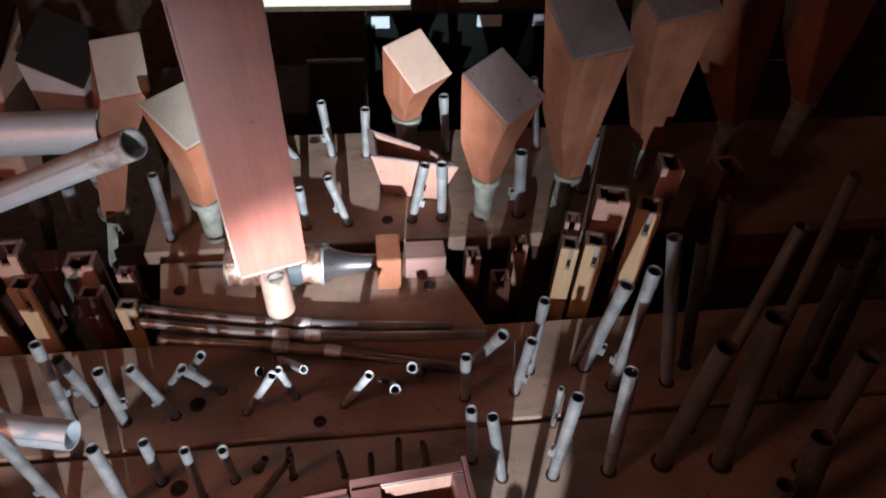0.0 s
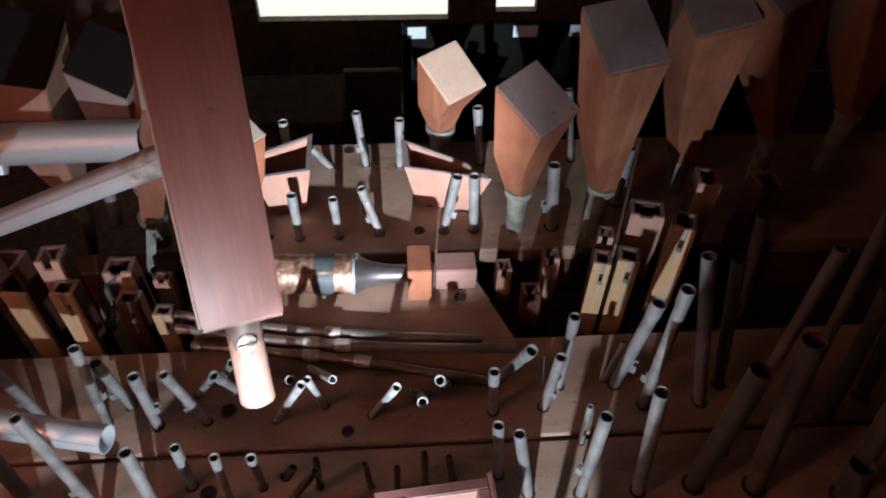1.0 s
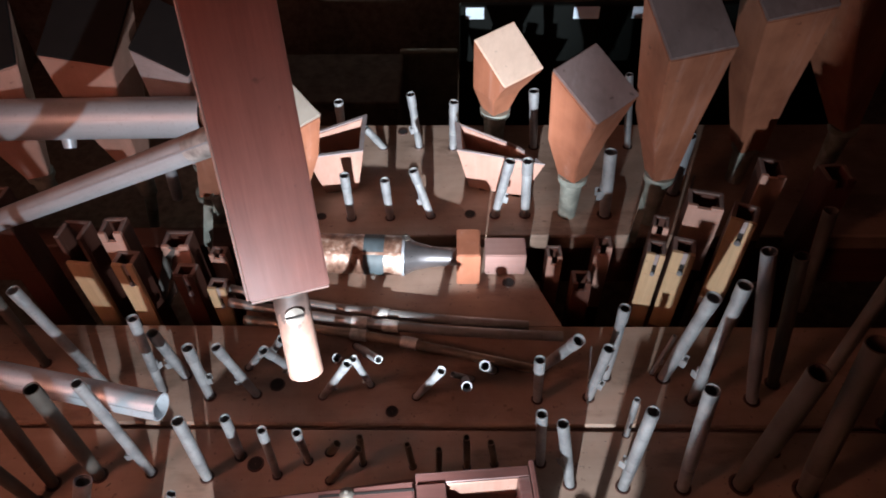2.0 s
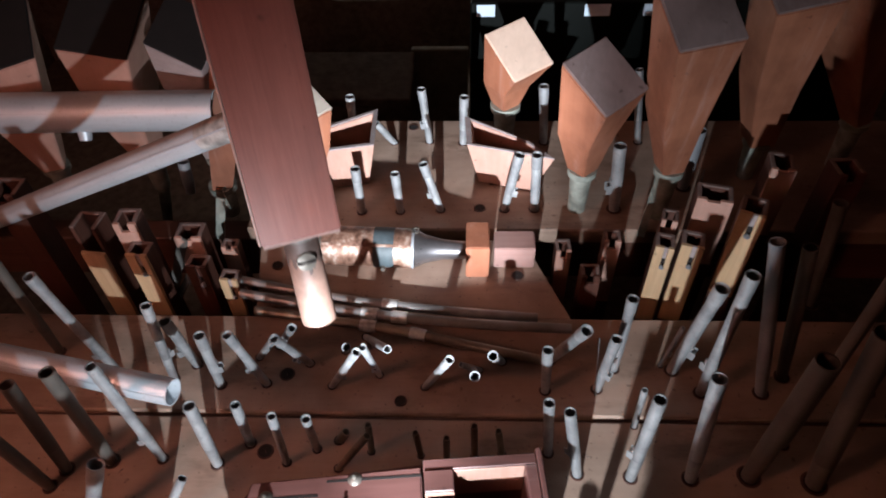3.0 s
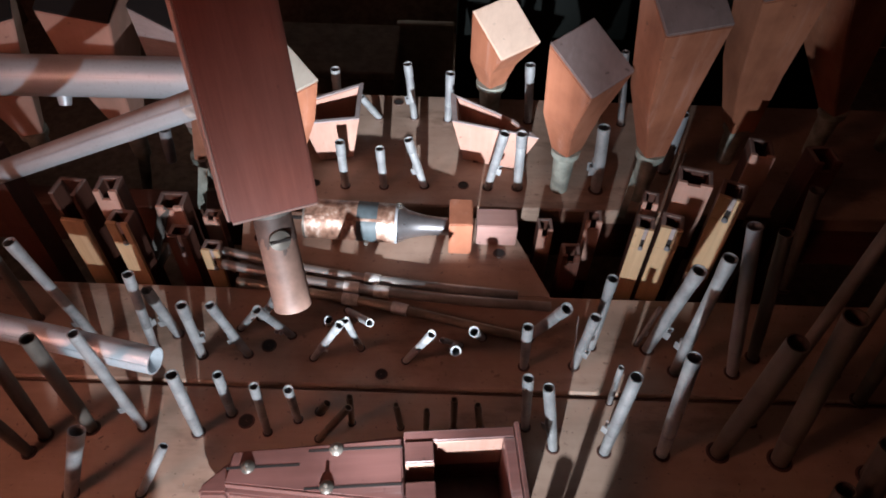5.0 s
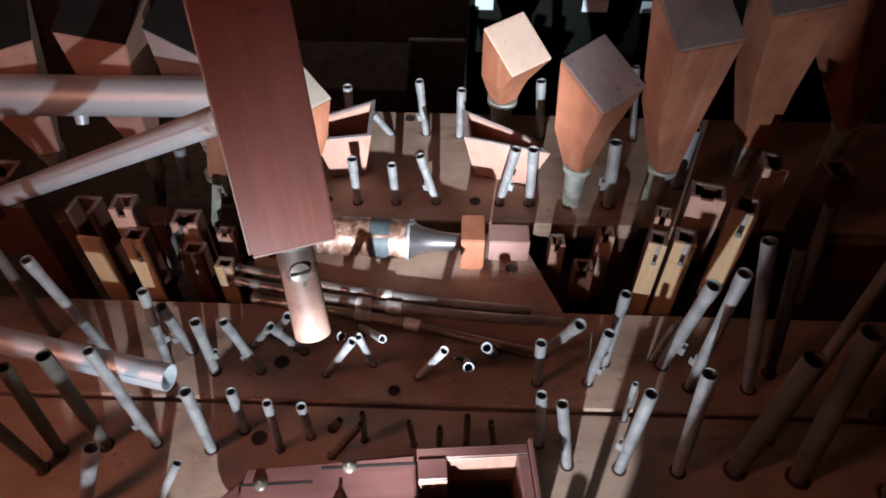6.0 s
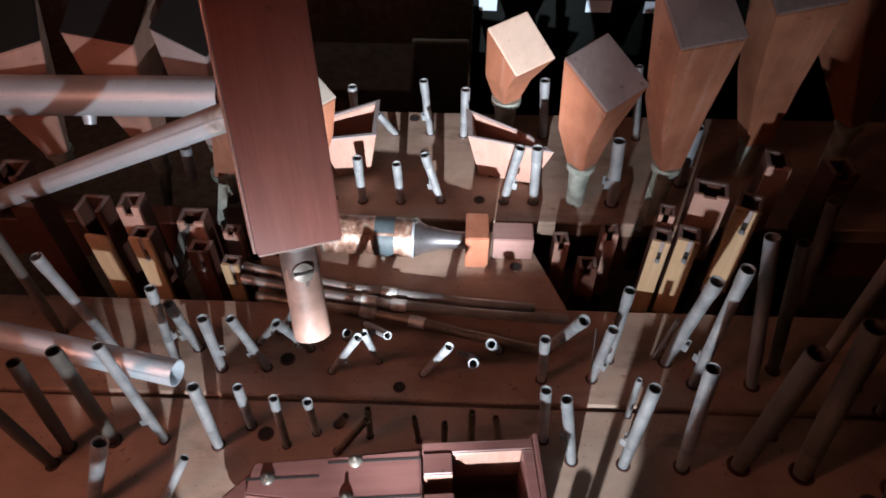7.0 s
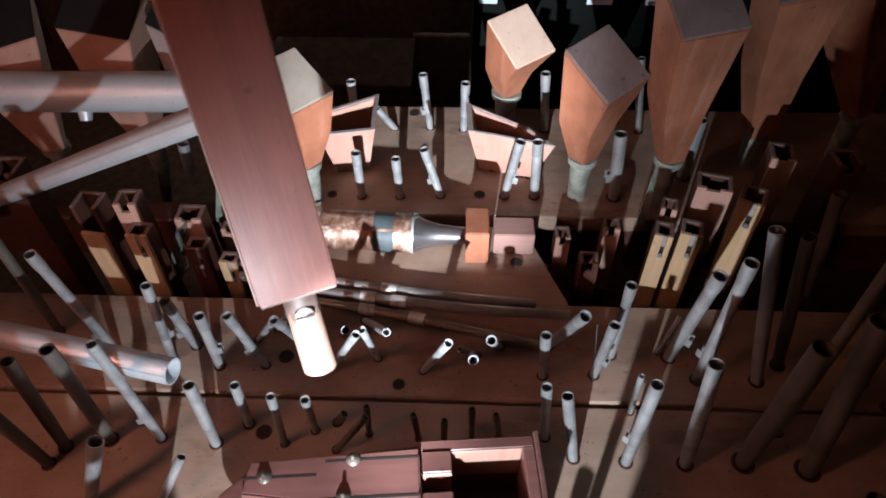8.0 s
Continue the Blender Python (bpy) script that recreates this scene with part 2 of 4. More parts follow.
def tilted_pipe(end, far, r, label, material, ring=None, clip=False):
    """A long pipe that lies across the others, with an open end."""
    thing = new("leaning_pipe")
    m, n = standing(far, end)
    thing.matrix_basis = m
    part("body", tube(r, r, 0, n, 0.0016, 40), material, thing, smooth=True)
    v = m.to_3x3().inverted() @ Vector((0.0, -0.86, 0.5))
    turn = math.degrees(math.atan2(v.y, v.x)) + 90
    part("seam", box(-0.0009, 0.0009, -r - 0.0007, -r + 0.0006, 0.0, n, m=pose(0, 0, 0, 0, 0, turn)), SHEEN, thing, "thin soldered seam")
    if clip:
        v = m.to_3x3().inverted() @ Vector((0.0, -0.5, -0.86))
        turn = math.degrees(math.atan2(v.y, v.x)) + 90
        part("clip", lathe([(0.0005, 0.0), (0.0105, 0.0), (0.0085, 0.014), (0.0005, 0.015)], 20, m=pose(0, 0, n * 0.70, 0, 0, turn) @ pose(0, -r + 0.002, 0, 90)), material, thing, "round metal stud", smooth=True)
    if ring:
        part("solder_band", tube(r * 1.012, r * 1.012, n - ring, n, 0.002, 40), SCUFFED, thing, "brighter scuffed end sleeve", smooth=True)
    tagged(thing, label, "organ pipe")
    return thing


def wood_pipe(x, y, top, w, d, turn, material, front, label, group, low=-0.33, kind="slot", cut=0.045):
    """A square wooden flue pipe, open above. Its front board is slotted at the top, cut down, or notched; y is the front's."""
    thing = new("wooden_pipe")
    thing.matrix_basis = pose(x, y + d / 2, low, 0, 0, turn)
    n, t = top - low, min(0.0058, w * 0.2)
    c, f = 0.0022, d / 2
    part("back_wall", box(-w / 2, w / 2, f - t, f, 0, n - c), material, thing)
    for s in (-1, 1):
        part("side_wall", box(min(s * w / 2, s * (w / 2 - t)), max(s * w / 2, s * (w / 2 - t)), -f + t, f - t, 0, n - c), material, thing)
    bm = box(-w / 2, w / 2, f - t, f, n - c + 0.0002, n, edge=0.0005)
    for s in (-1, 1):
        box(min(s * w / 2, s * (w / 2 - t)), max(s * w / 2, s * (w / 2 - t)), -f if kind == "cut" else -f + t, f - t - 0.0002, n - c + 0.0002, n, bm, edge=0.0005)
    part("rim", bm, ENDGRAIN, thing, "bare end grain")
    if kind == "cut":
        for s in (-1, 1):
            part("cheek", box(min(s * w / 2, s * (w / 2 - t)), max(s * w / 2, s * (w / 2 - t)), -f, -f + t - 0.0003, n - cut - 0.02, n - c, edge=0.0004), material, thing)
        part("front_board", box(-w / 2 + 0.0005, w / 2 - 0.0005, -f - 0.007, -f - 0.0004, n - cut - 0.16, n - cut, edge=0.0012), front, thing)
        part("front_wall", box(-w / 2, w / 2, -f, -f + t - 0.0003, 0, n - cut - 0.0205), material, thing)
    elif kind == "notch":
        q, h = w * 0.22, min(0.016, cut)
        bm = box(-w / 2, -q, -f, -f + t - 0.0002, n - h, n, edge=0.0006)
        box(q * 0.7, w / 2, -f, -f + t - 0.0002, n - h, n, bm, edge=0.0006)
        box(-w / 2, w / 2, -f, -f + t - 0.0002, n - h - 0.12, n - h, bm, edge=0.0004)
        part("front_board", bm, front, thing)
        part("front_wall", box(-w / 2, w / 2, -f, -f + t - 0.0002, 0, n - h - 0.1203), material, thing)
    else:
        u, v, h = -w * 0.02, w * 0.2, 0.040
        bm = box(-w / 2, u, -f, -f + t - 0.0002, n - h, n, edge=0.0006)
        box(v, w / 2, -f, -f + t - 0.0002, n - h, n, bm, edge=0.0006)
        box(-w / 2, w / 2, -f, -f + t - 0.0002, n - h - 0.12, n - h - 0.0002, bm, edge=0.0006)
        part("front_board", bm, front, thing)
        part("front_wall", box(-w / 2, w / 2, -f, -f + t - 0.0002, 0, n - h - 0.1205), material, thing)
        part("slot_slip", box(u + 0.0003, v - 0.0003, -f + 0.0022, -f + t - 0.0004, n - 0.022, n - 0.0015), RIM, thing, "pale slip closing the slot")
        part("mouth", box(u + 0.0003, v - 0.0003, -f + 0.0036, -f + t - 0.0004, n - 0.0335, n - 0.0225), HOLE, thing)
        part("lip", lathe([(0.0004, 0), ((v - u) * 0.62, 0.0), ((v - u) * 0.66, 0.0035), (0.0004, 0.006)], 16, m=pose((u + v) / 2, -f + 0.001, n - 0.0405)), LEAD, thing, "small grey metal lip", smooth=True)
    tagged(thing, label, "organ pipe", group)
    return thing


def resonator(x, y, top, half, turn, tilt, label, lid, body, foot_z=0.075, foot=0.016, base=0.0, shift=(0, 0), socket=0.019, bulge=-0.007):
    """A capped wooden resonator that widens upward from a metal socket."""
    thing = new("wooden_resonator")
    thing.matrix_basis = pose(x, y, base)
    q = Matrix.Rotation(radians(turn), 4, "Z")
    ring = ((-1, -1), (1, -1), (1, 1), (-1, 1))
    sx, sy = shift
    low = [q @ Vector((a * foot, b * foot, foot_z)) for a, b in ring]
    high = [q @ Vector((a * half, b * half, 0)) + Vector((sx, sy, top)) for a, b in ring]
    for v in high:
        v.z += (v.x - sx) * tilt[0] + (v.y - sy) * tilt[1]
    k = 0.42
    mid = [q @ Vector((a * half, b * half, 0)) * 0.7 + Vector((sx * k + bulge, sy * k, foot_z + (top - foot_z) * k)) for a, b in ring]
    bm = bmesh.new()
    rows = [[bm.verts.new(v) for v in r] for r in (low, mid, high)]
    bm.faces.new(rows[0]), bm.faces.new(rows[2])
    for a, b in ((rows[0], rows[1]), (rows[1], rows[2])):
        for i in range(4):
            bm.faces.new((a[i], a[(i + 1) % 4], b[(i + 1) % 4], b[i]))
    part("body", soften(bm, 0.0016), body, thing)
    up = Vector((-tilt[0], -tilt[1], 1)).normalized()
    c = sum(high, Vector()) / 4
    a = [c + (v - c) * 1.004 + up * 0.0005 for v in high]
    part("lid", soften(prism(a, [v + up * 0.004 for v in a]), 0.0016), lid, thing)
    s = socket
    part("socket", lathe([(s * 0.74, 0), (s * 0.95, foot_z + 0.004), (s * 0.6, foot_z + 0.004), (s * 0.5, 0)], 28), ZINC, thing, "pale grey metal socket", smooth=True)
    part("socket_ring", lathe([(s * 0.98, foot_z - 0.008), (s * 1.18, foot_z - 0.006), (s * 1.2, foot_z + 0.005), (s * 0.8, foot_z + 0.005), (s * 0.8, foot_z - 0.008)], 28), ZINC, thing, smooth=True)
    tagged(thing, label, "organ pipe", "capped wooden resonators")
    return thing


def hopper(name, corners, top, drop, taper, label, body, wall=0.006, notch=0.3, base=0.0):
    """An open wooden box pipe that narrows downward; corners are the rim seen from above."""
    thing = new(name)
    c = sum((Vector((*p, 0)) for p in corners), Vector()) / 4
    thing.matrix_basis = pose(c.x, c.y, base)
    rim = [Vector((p[0] - c.x, p[1] - c.y, top - base)) for p in corners]
    foot = [Vector((v.x * taper, v.y * taper, top - drop - base)) for v in rim]
    for i, side in enumerate(("front_wall", "side_wall", "back_wall", "side_wall")):
        j = (i + 1) % 4
        a, b, e, f = rim[i], rim[j], foot[i], foot[j]
        inn = lambda v: Vector((v.x * (1 - wall / 0.035), v.y * (1 - wall / 0.035), v.z))
        part(side, prism([e, f, inn(f), inn(e)], [a, b, inn(b), inn(a)]), body, thing)
    part("floor_board", prism([v + Vector((0, 0, -0.003)) for v in foot], [v + Vector((0, 0, 0.003)) for v in foot]), body, thing)
    if top - drop > base:
        part("block", box(-0.02, 0.02, -0.015, 0.015, 0, top - drop - base - 0.002), DARKWOOD, thing)
    a, b = rim[0], rim[1]
    up = Vector((0, 0, 0.0008))
    for i in range(4):
        j = (i + 1) % 4
        o, p = rim[i], rim[j]
        low = [o * 1.01, p * 1.01, p * 0.86, o * 0.86]
        for v in low:
            v.z = top - base
        part("rim", prism([v + up for v in low], [v + up * 3.5 for v in low]), RIM, thing)
    tagged(thing, label, "organ pipe")
    return thing


def chest_hole(x, y, r=0.008):
    """A toe hole painted as a flat dark disc on the board, with a dark rim."""
    thing = new("toe_hole")
    thing.matrix_basis = pose(x, y, 0)
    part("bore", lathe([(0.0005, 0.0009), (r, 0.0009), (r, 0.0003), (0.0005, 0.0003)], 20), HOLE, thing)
    part("edge", tube(r * 1.14, r * 1.08, 0.0002, 0.0013, r * 0.16, 20), DARKWOOD, thing)
    tagged(thing, "round toe hole of the chest board, its shade a flat disc", "hole", "toe holes", "structure")
    return thing


# ---- the chest: boards, gaps, walls ----
def board(name, x0, x1, y0, y1, z0, z1, material, label):
    ob = part(name, box(x0, x1, y0, y1, z0, z1, edge=0.0025), material)
    return tagged(ob, label, "board", "chest boards", "structure")


board("floor_front_board", -1.3, 1.3, -0.6, 0.431, -0.03, 0.0, BOARD, "brown wooden chest board bored for pipes")
board("floor_middle_board", -1.3, 1.3, 0.4375, 0.592, -0.03, 0.0, BOARD, "brown wooden chest board carrying rows of small pipes")
ob = part("floor_bridge_board", prism([(-0.275, 0.5925, -0.028), (0.172, 0.5925, -0.028), (0.128, 0.707, -0.028), (0.128, 0.746, -0.028), (-0.3, 0.746, -0.028)],
                                      [(-0.275, 0.5925, -0.002), (0.172, 0.5925, -0.002), (0.128, 0.707, -0.002), (0.128, 0.746, -0.002), (-0.3, 0.746, -0.002)]), BOARD)
tagged(ob, "brown wooden bridging board with one slanted end", "board", "chest boards", "structure")
board("floor_back_board", -0.33, 1.3, 0.768, 1.062, -0.03, 0.0, BOARD, "brown wooden chest board behind the gap")
board("joint_fillet", -1.3, 1.3, 0.4312, 0.4373, -0.03, -0.006, CHEST, "dark recessed joint between two chest boards")
board("floor", -1.6, 1.8, -0.9, 2.3, -0.62, -0.6, SOOT, "dark dusty floor under the chest")
board("chest_front_rail", -1.3, 1.3, 0.545, 0.585, -0.12, -0.031, CHEST, "dark rail below the chest board")
board("chest_back_rail", -1.3, 1.3, 0.775, 0.82, -0.12, -0.031, CHEST, "dark rail below the back board")
for name, x0, x1, y0, y1 in (("wall_west", -1.62, -1.58, -0.9, 2.3), ("wall_east", 1.78, 1.82, -0.9, 2.3), ("wall_south", -1.58, 1.78, -0.94, -0.9)):
    tagged(part(name, box(x0, x1, y0, y1, -0.6, 2.2), SOOT), "dark unlit chamber wall", "wall", "", "structure")
tagged(part("ceiling", box(-1.62, 1.82, -0.94, 2.34, 2.2, 2.24), SOOT), "dark chamber ceiling", "ceiling", "", "structure")
bm = box(-1.58, 1.78, 2.3, 2.34, -0.6, -0.365)
box(-1.58, -0.465, 2.3, 2.34, -0.365, 0.1, bm)
box(0.205, 0.375, 2.3, 2.34, -0.365, 0.1, bm)
box(0.375, 0.52, 2.3, 2.34, -0.365, -0.34, bm)
box(0.52, 1.78, 2.3, 2.34, -0.365, 0.1, bm)
box(-1.58, 1.78, 2.3, 2.34, 0.1, 2.2, bm)
tagged(part("wall_north", bm, SOOT), "dark chamber wall with two openings to the bright room", "wall", "", "structure")


# ---- small metal pipes on the middle board ----
GREY = "small dull grey metal flue pipe standing on the chest board"
LEAN = "small grey metal flue pipe leaning out of its hole"
BRIGHT = "small pale metal flue pipe on the back board"
TALL = "tall dull grey metal flue pipe in the dark"
SHORT = "very short grey metal pipe seen from above its open top"
STUB = "thin dark brown metal pipe in the shade"
FRONT, MIDDLE, BACK, SIDE = "pipes on the front board", "pipes on the middle board", "pipes on the back board", "tall pipes beside the chest"

metal_pipe((-0.359, 0.483, 0.000), (-0.350, 0.490, 0.145), 0.0060, GREY, MIDDLE, mouth=True, turn=20)
metal_pipe((-0.335, 0.507, 0.000), (-0.344, 0.500, 0.103), 0.0066, LEAN, MIDDLE, mouth=True, turn=-20)
metal_pipe((-0.295, 0.476, 0.000), (-0.294, 0.477, 0.106), 0.0065, GREY, MIDDLE, mouth=True, turn=-30)
metal_pipe((-0.235, 0.479, 0.000), (-0.254, 0.468, 0.120), 0.0057, LEAN, MIDDLE, mouth=True, turn=-20)
metal_pipe((-0.183, 0.511, 0.000), (-0.203, 0.475, 0.105), 0.0054, LEAN, MIDDLE, mouth=True, turn=10)
metal_pipe((-0.254, 0.520, 0.000), (-0.210, 0.483, 0.090), 0.0048, SHORT, MIDDLE, slide=False)
metal_pipe((-0.231, 0.539, 0.000), (-0.187, 0.495, 0.100), 0.0052, LEAN, MIDDLE)
metal_pipe((-0.138, 0.533, 0.000), (-0.124, 0.492, 0.065), 0.0053, SHORT, MIDDLE, material=LEAD)
metal_pipe((-0.149, 0.477, 0.000), (-0.101, 0.450, 0.115), 0.0049, LEAN, MIDDLE, mouth=True, turn=30)
metal_pipe((-0.088, 0.494, 0.000), (-0.095, 0.460, 0.110), 0.0043, LEAN, MIDDLE, mouth=True, turn=20)
metal_pipe((-0.113, 0.556, 0.000), (-0.071, 0.483, 0.075), 0.0052, SHORT, MIDDLE, mouth=True, slide=False)
metal_pipe((-0.028, 0.477, 0.000), (0.006, 0.448, 0.105), 0.0049, LEAN, MIDDLE)
metal_pipe((0.035, 0.505, 0.000), (0.036, 0.449, 0.070), 0.0058, SHORT, MIDDLE, material=LEAD)
metal_pipe((0.044, 0.504, 0.000), (0.019, 0.492, 0.030), 0.0040, SHORT, MIDDLE, slide=False)
metal_pipe((0.073, 0.518, 0.000), (0.058, 0.475, 0.075), 0.0059, SHORT, MIDDLE, material=LEAD)
metal_pipe((0.127, 0.474, 0.000), (0.123, 0.475, 0.087), 0.0062, GREY, MIDDLE)
metal_pipe((0.137, 0.522, 0.000), (0.164, 0.477, 0.125), 0.0069, LEAN, MIDDLE)
metal_pipe((0.219, 0.508, 0.000), (0.219, 0.509, 0.143), 0.0063, GREY, MIDDLE, mouth=True, turn=-20)
metal_pipe((0.193, 0.477, 0.000), (0.200, 0.474, 0.112), 0.0063, GREY, MIDDLE, mouth=True, turn=-10)
metal_pipe((0.232, 0.425, 0.000), (0.230, 0.426, 0.082), 0.0039, STUB, MIDDLE, slide=False)
metal_pipe((0.294, 0.507, 0.000), (0.309, 0.498, 0.176), 0.0080, GREY, MIDDLE, mouth=True)
metal_pipe((0.324, 0.474, 0.000), (0.322, 0.475, 0.224), 0.0074, GREY, MIDDLE, mouth=True, turn=-30)
metal_pipe((0.281, 0.514, 0.000), (0.289, 0.509, 0.090), 0.0031, STUB, MIDDLE, mouth=True, slide=False)

# ---- front board ----
metal_pipe((-0.271, 0.367, 0.000), (-0.268, 0.369, 0.130), 0.0069, GREY, FRONT, slide=False)
metal_pipe((-0.237, 0.394, 0.000), (-0.235, 0.395, 0.089), 0.0061, GREY, FRONT, slide=False)
metal_pipe((-0.188, 0.370, 0.000), (-0.185, 0.371, 0.106), 0.0049, GREY, FRONT)
metal_pipe((-0.154, 0.388, 0.000), (-0.149, 0.373, 0.098), 0.0050, GREY, FRONT)
metal_pipe((0.124, 0.388, 0.000), (0.116, 0.391, 0.108), 0.0059, GREY, FRONT)
metal_pipe((0.156, 0.362, 0.000), (0.134, 0.369, 0.129), 0.0066, GREY, FRONT, mouth=True, slide=False, turn=-30)
metal_pipe((0.217, 0.359, 0.000), (0.216, 0.359, 0.172), 0.0070, GREY, FRONT, mouth=True, slide=False, turn=-40)
metal_pipe((0.286, 0.359, 0.000), (0.270, 0.370, 0.194), 0.0081, GREY, FRONT, slide=False)
metal_pipe((-0.088, 0.386, 0.000), (-0.086, 0.387, 0.063), 0.0042, STUB, FRONT, slide=False, material=BRASS)
metal_pipe((-0.125, 0.364, 0.000), (-0.086, 0.374, 0.061), 0.0048, STUB, FRONT, slide=False, material=BRASS)
metal_pipe((-0.028, 0.382, 0.000), (-0.032, 0.382, 0.056), 0.0039, STUB, FRONT, slide=False, material=BRASS)
metal_pipe((0.003, 0.375, 0.000), (0.004, 0.375, 0.058), 0.0039, STUB, FRONT, slide=False, material=BRASS)
metal_pipe((0.036, 0.382, 0.000), (0.035, 0.382, 0.073), 0.0042, STUB, FRONT, slide=False, material=BRASS)
metal_pipe((0.069, 0.386, 0.000), (0.063, 0.387, 0.053), 0.0043, STUB, FRONT, slide=False, material=BRASS)
metal_pipe((-0.129, 0.400, 0.000), (-0.119, 0.403, 0.016), 0.0055, STUB, FRONT, slide=False, material=BRASS)
metal_pipe((-0.400, 0.368, 0.000), (-0.397, 0.371, 0.188), 0.0080, GREY, FRONT, slide=False, material=SHADELEAD)
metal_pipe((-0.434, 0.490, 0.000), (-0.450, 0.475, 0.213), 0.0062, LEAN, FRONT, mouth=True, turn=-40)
metal_pipe((-0.531, 0.525, 0.000), (-0.531, 0.525, 0.205), 0.0065, LEAN, FRONT, slide=False, material=SHADELEAD)
metal_pipe((-0.339, 0.372, 0.000), (-0.343, 0.367, 0.205), 0.0059, GREY, FRONT, mouth=True, slide=False, turn=-40)
metal_pipe((-0.394, 0.287, 0.000), (-0.366, 0.320, 0.089), 0.0081, LEAN, FRONT)
metal_pipe((-0.316, 0.291, 0.000), (-0.282, 0.321, 0.060), 0.0053, LEAN, FRONT, slide=False)
metal_pipe((-0.451, 0.357, 0.000), (-0.444, 0.366, 0.171), 0.0076, GREY, FRONT, slide=False, material=SHADELEAD)
metal_pipe((-0.462, 0.335, 0.000), (-0.467, 0.327, 0.188), 0.0071, GREY, FRONT, slide=False, material=SHADELEAD)

# ---- tall pipes in the dark beside the chest ----
metal_pipe((0.400, 0.475, 0.000), (0.351, 0.507, 0.243), 0.0084, TALL, SIDE, slide=False, material=LEAD)
metal_pipe((0.434, 0.500, 0.000), (0.401, 0.525, 0.216), 0.0082, TALL, SIDE, slide=False, material=SHADELEAD)
metal_pipe((0.354, 0.363, 0.000), (0.354, 0.363, 0.235), 0.0110, TALL, SIDE, slide=False, material=SHADELEAD)
metal_pipe((0.426, 0.356, 0.000), (0.404, 0.379, 0.257), 0.0119, TALL, SIDE, slide=False, material=SHADELEAD)
metal_pipe((0.436, 0.259, 0.000), (0.425, 0.276, 0.109), 0.0098, TALL, SIDE, slide=False, material=SHADELEAD)
metal_pipe((0.478, 0.274, 0.000), (0.460, 0.302, 0.154), 0.0125, TALL, SIDE, slide=False, material=SHADELEAD)
metal_pipe((0.525, 0.339, 0.000), (0.512, 0.357, 0.211), 0.0114, TALL, SIDE, slide=False, material=SHADELEAD)
metal_pipe((0.405, 0.404, -0.000), (0.402, 0.407, 0.352), 0.0066, TALL, SIDE, slide=False, material=SHADELEAD)
metal_pipe((0.535, 0.478, 0.000), (0.516, 0.497, 0.332), 0.0070, TALL, SIDE, slide=False, material=SHADELEAD)
metal_pipe((0.553, 0.440, 0.000), (0.536, 0.460, 0.233), 0.0093, TALL, SIDE, slide=False, material=SHADELEAD)
metal_pipe((0.511, 0.622, 0.000), (0.490, 0.638, 0.179), 0.0090, TALL, SIDE, slide=False, material=SHADELEAD)
metal_pipe((0.618, 0.471, 0.000), (0.596, 0.496, 0.237), 0.0097, TALL, SIDE, slide=False, material=SHADELEAD)

# ---- back board ----
metal_pipe((-0.183, 1.009, 0.000), (-0.182, 1.010, 0.086), 0.0075, BRIGHT, BACK)
metal_pipe((-0.044, 0.995, 0.000), (-0.054, 0.994, 0.111), 0.0068, BRIGHT, BACK, mouth=True, turn=10)
metal_pipe((0.017, 0.991, 0.000), (0.019, 0.991, 0.097), 0.0073, BRIGHT, BACK)
metal_pipe((0.163, 0.994, 0.000), (0.154, 0.995, 0.116), 0.0077, BRIGHT, BACK)
metal_pipe((-0.108, 0.992, 0.000), (-0.137, 0.988, 0.046), 0.0065, BRIGHT, BACK, slide=False)
metal_pipe((-0.147, 0.808, 0.000), (-0.148, 0.808, 0.090), 0.0070, BRIGHT, BACK)
metal_pipe((-0.084, 0.809, 0.000), (-0.087, 0.809, 0.079), 0.0066, BRIGHT, BACK)
metal_pipe((-0.018, 0.813, 0.000), (-0.042, 0.812, 0.096), 0.0066, BRIGHT, BACK, mouth=True, turn=-20)
metal_pipe((0.086, 0.815, 0.000), (0.104, 0.813, 0.113), 0.0073, BRIGHT, BACK, mouth=True)
metal_pipe((0.135, 0.816, 0.000), (0.131, 0.816, 0.111), 0.0078, BRIGHT, BACK)
metal_pipe((0.264, 0.817, 0.000), (0.254, 0.820, 0.127), 0.0098, GREY, BACK, mouth=True, slide=False, turn=20)
metal_pipe((0.386, 0.872, 0.000), (0.386, 0.872, 0.118), 0.0106, GREY, BACK, slide=False, material=LEAD)
metal_pipe((0.332, 0.994, 0.000), (0.310, 1.001, 0.145), 0.0066, GREY, BACK, slide=False)
metal_pipe((-0.291, 0.797, 0.000), (-0.288, 0.798, 0.128), 0.0073, GREY, BACK, slide=False)
metal_pipe((-0.466, 0.892, -0.030), (-0.461, 0.895, 0.035), 0.0099, GREY, BACK, slide=False, material=LEAD)
metal_pipe((-0.562, 0.945, -0.150), (-0.540, 0.957, -0.026), 0.0107, LEAN, BACK, slide=False, material=ZINC)


def flat_strip(low, high, w, label, material):
    m, n = standing(low, high)
    ob = part("metal_strip", box(-w / 2, w / 2, -0.0012, 0.0012, 0, n, edge=0.0005), material)
    ob.matrix_basis = m @ pose(0, 0, 0, 0, 0, 25)
    return tagged(ob, label, "strip", "loose strips")


flat_strip((-0.436, 0.653, -0.060), (-0.391, 0.687, 0.060), 0.0177, 'grey sheet-metal strip standing in the gap', GREYSTRIP)
flat_strip((-0.419, 0.660, -0.040), (-0.393, 0.661, 0.000), 0.0158, 'bent grey sheet-metal flap in the gap', GREYSTRIP)
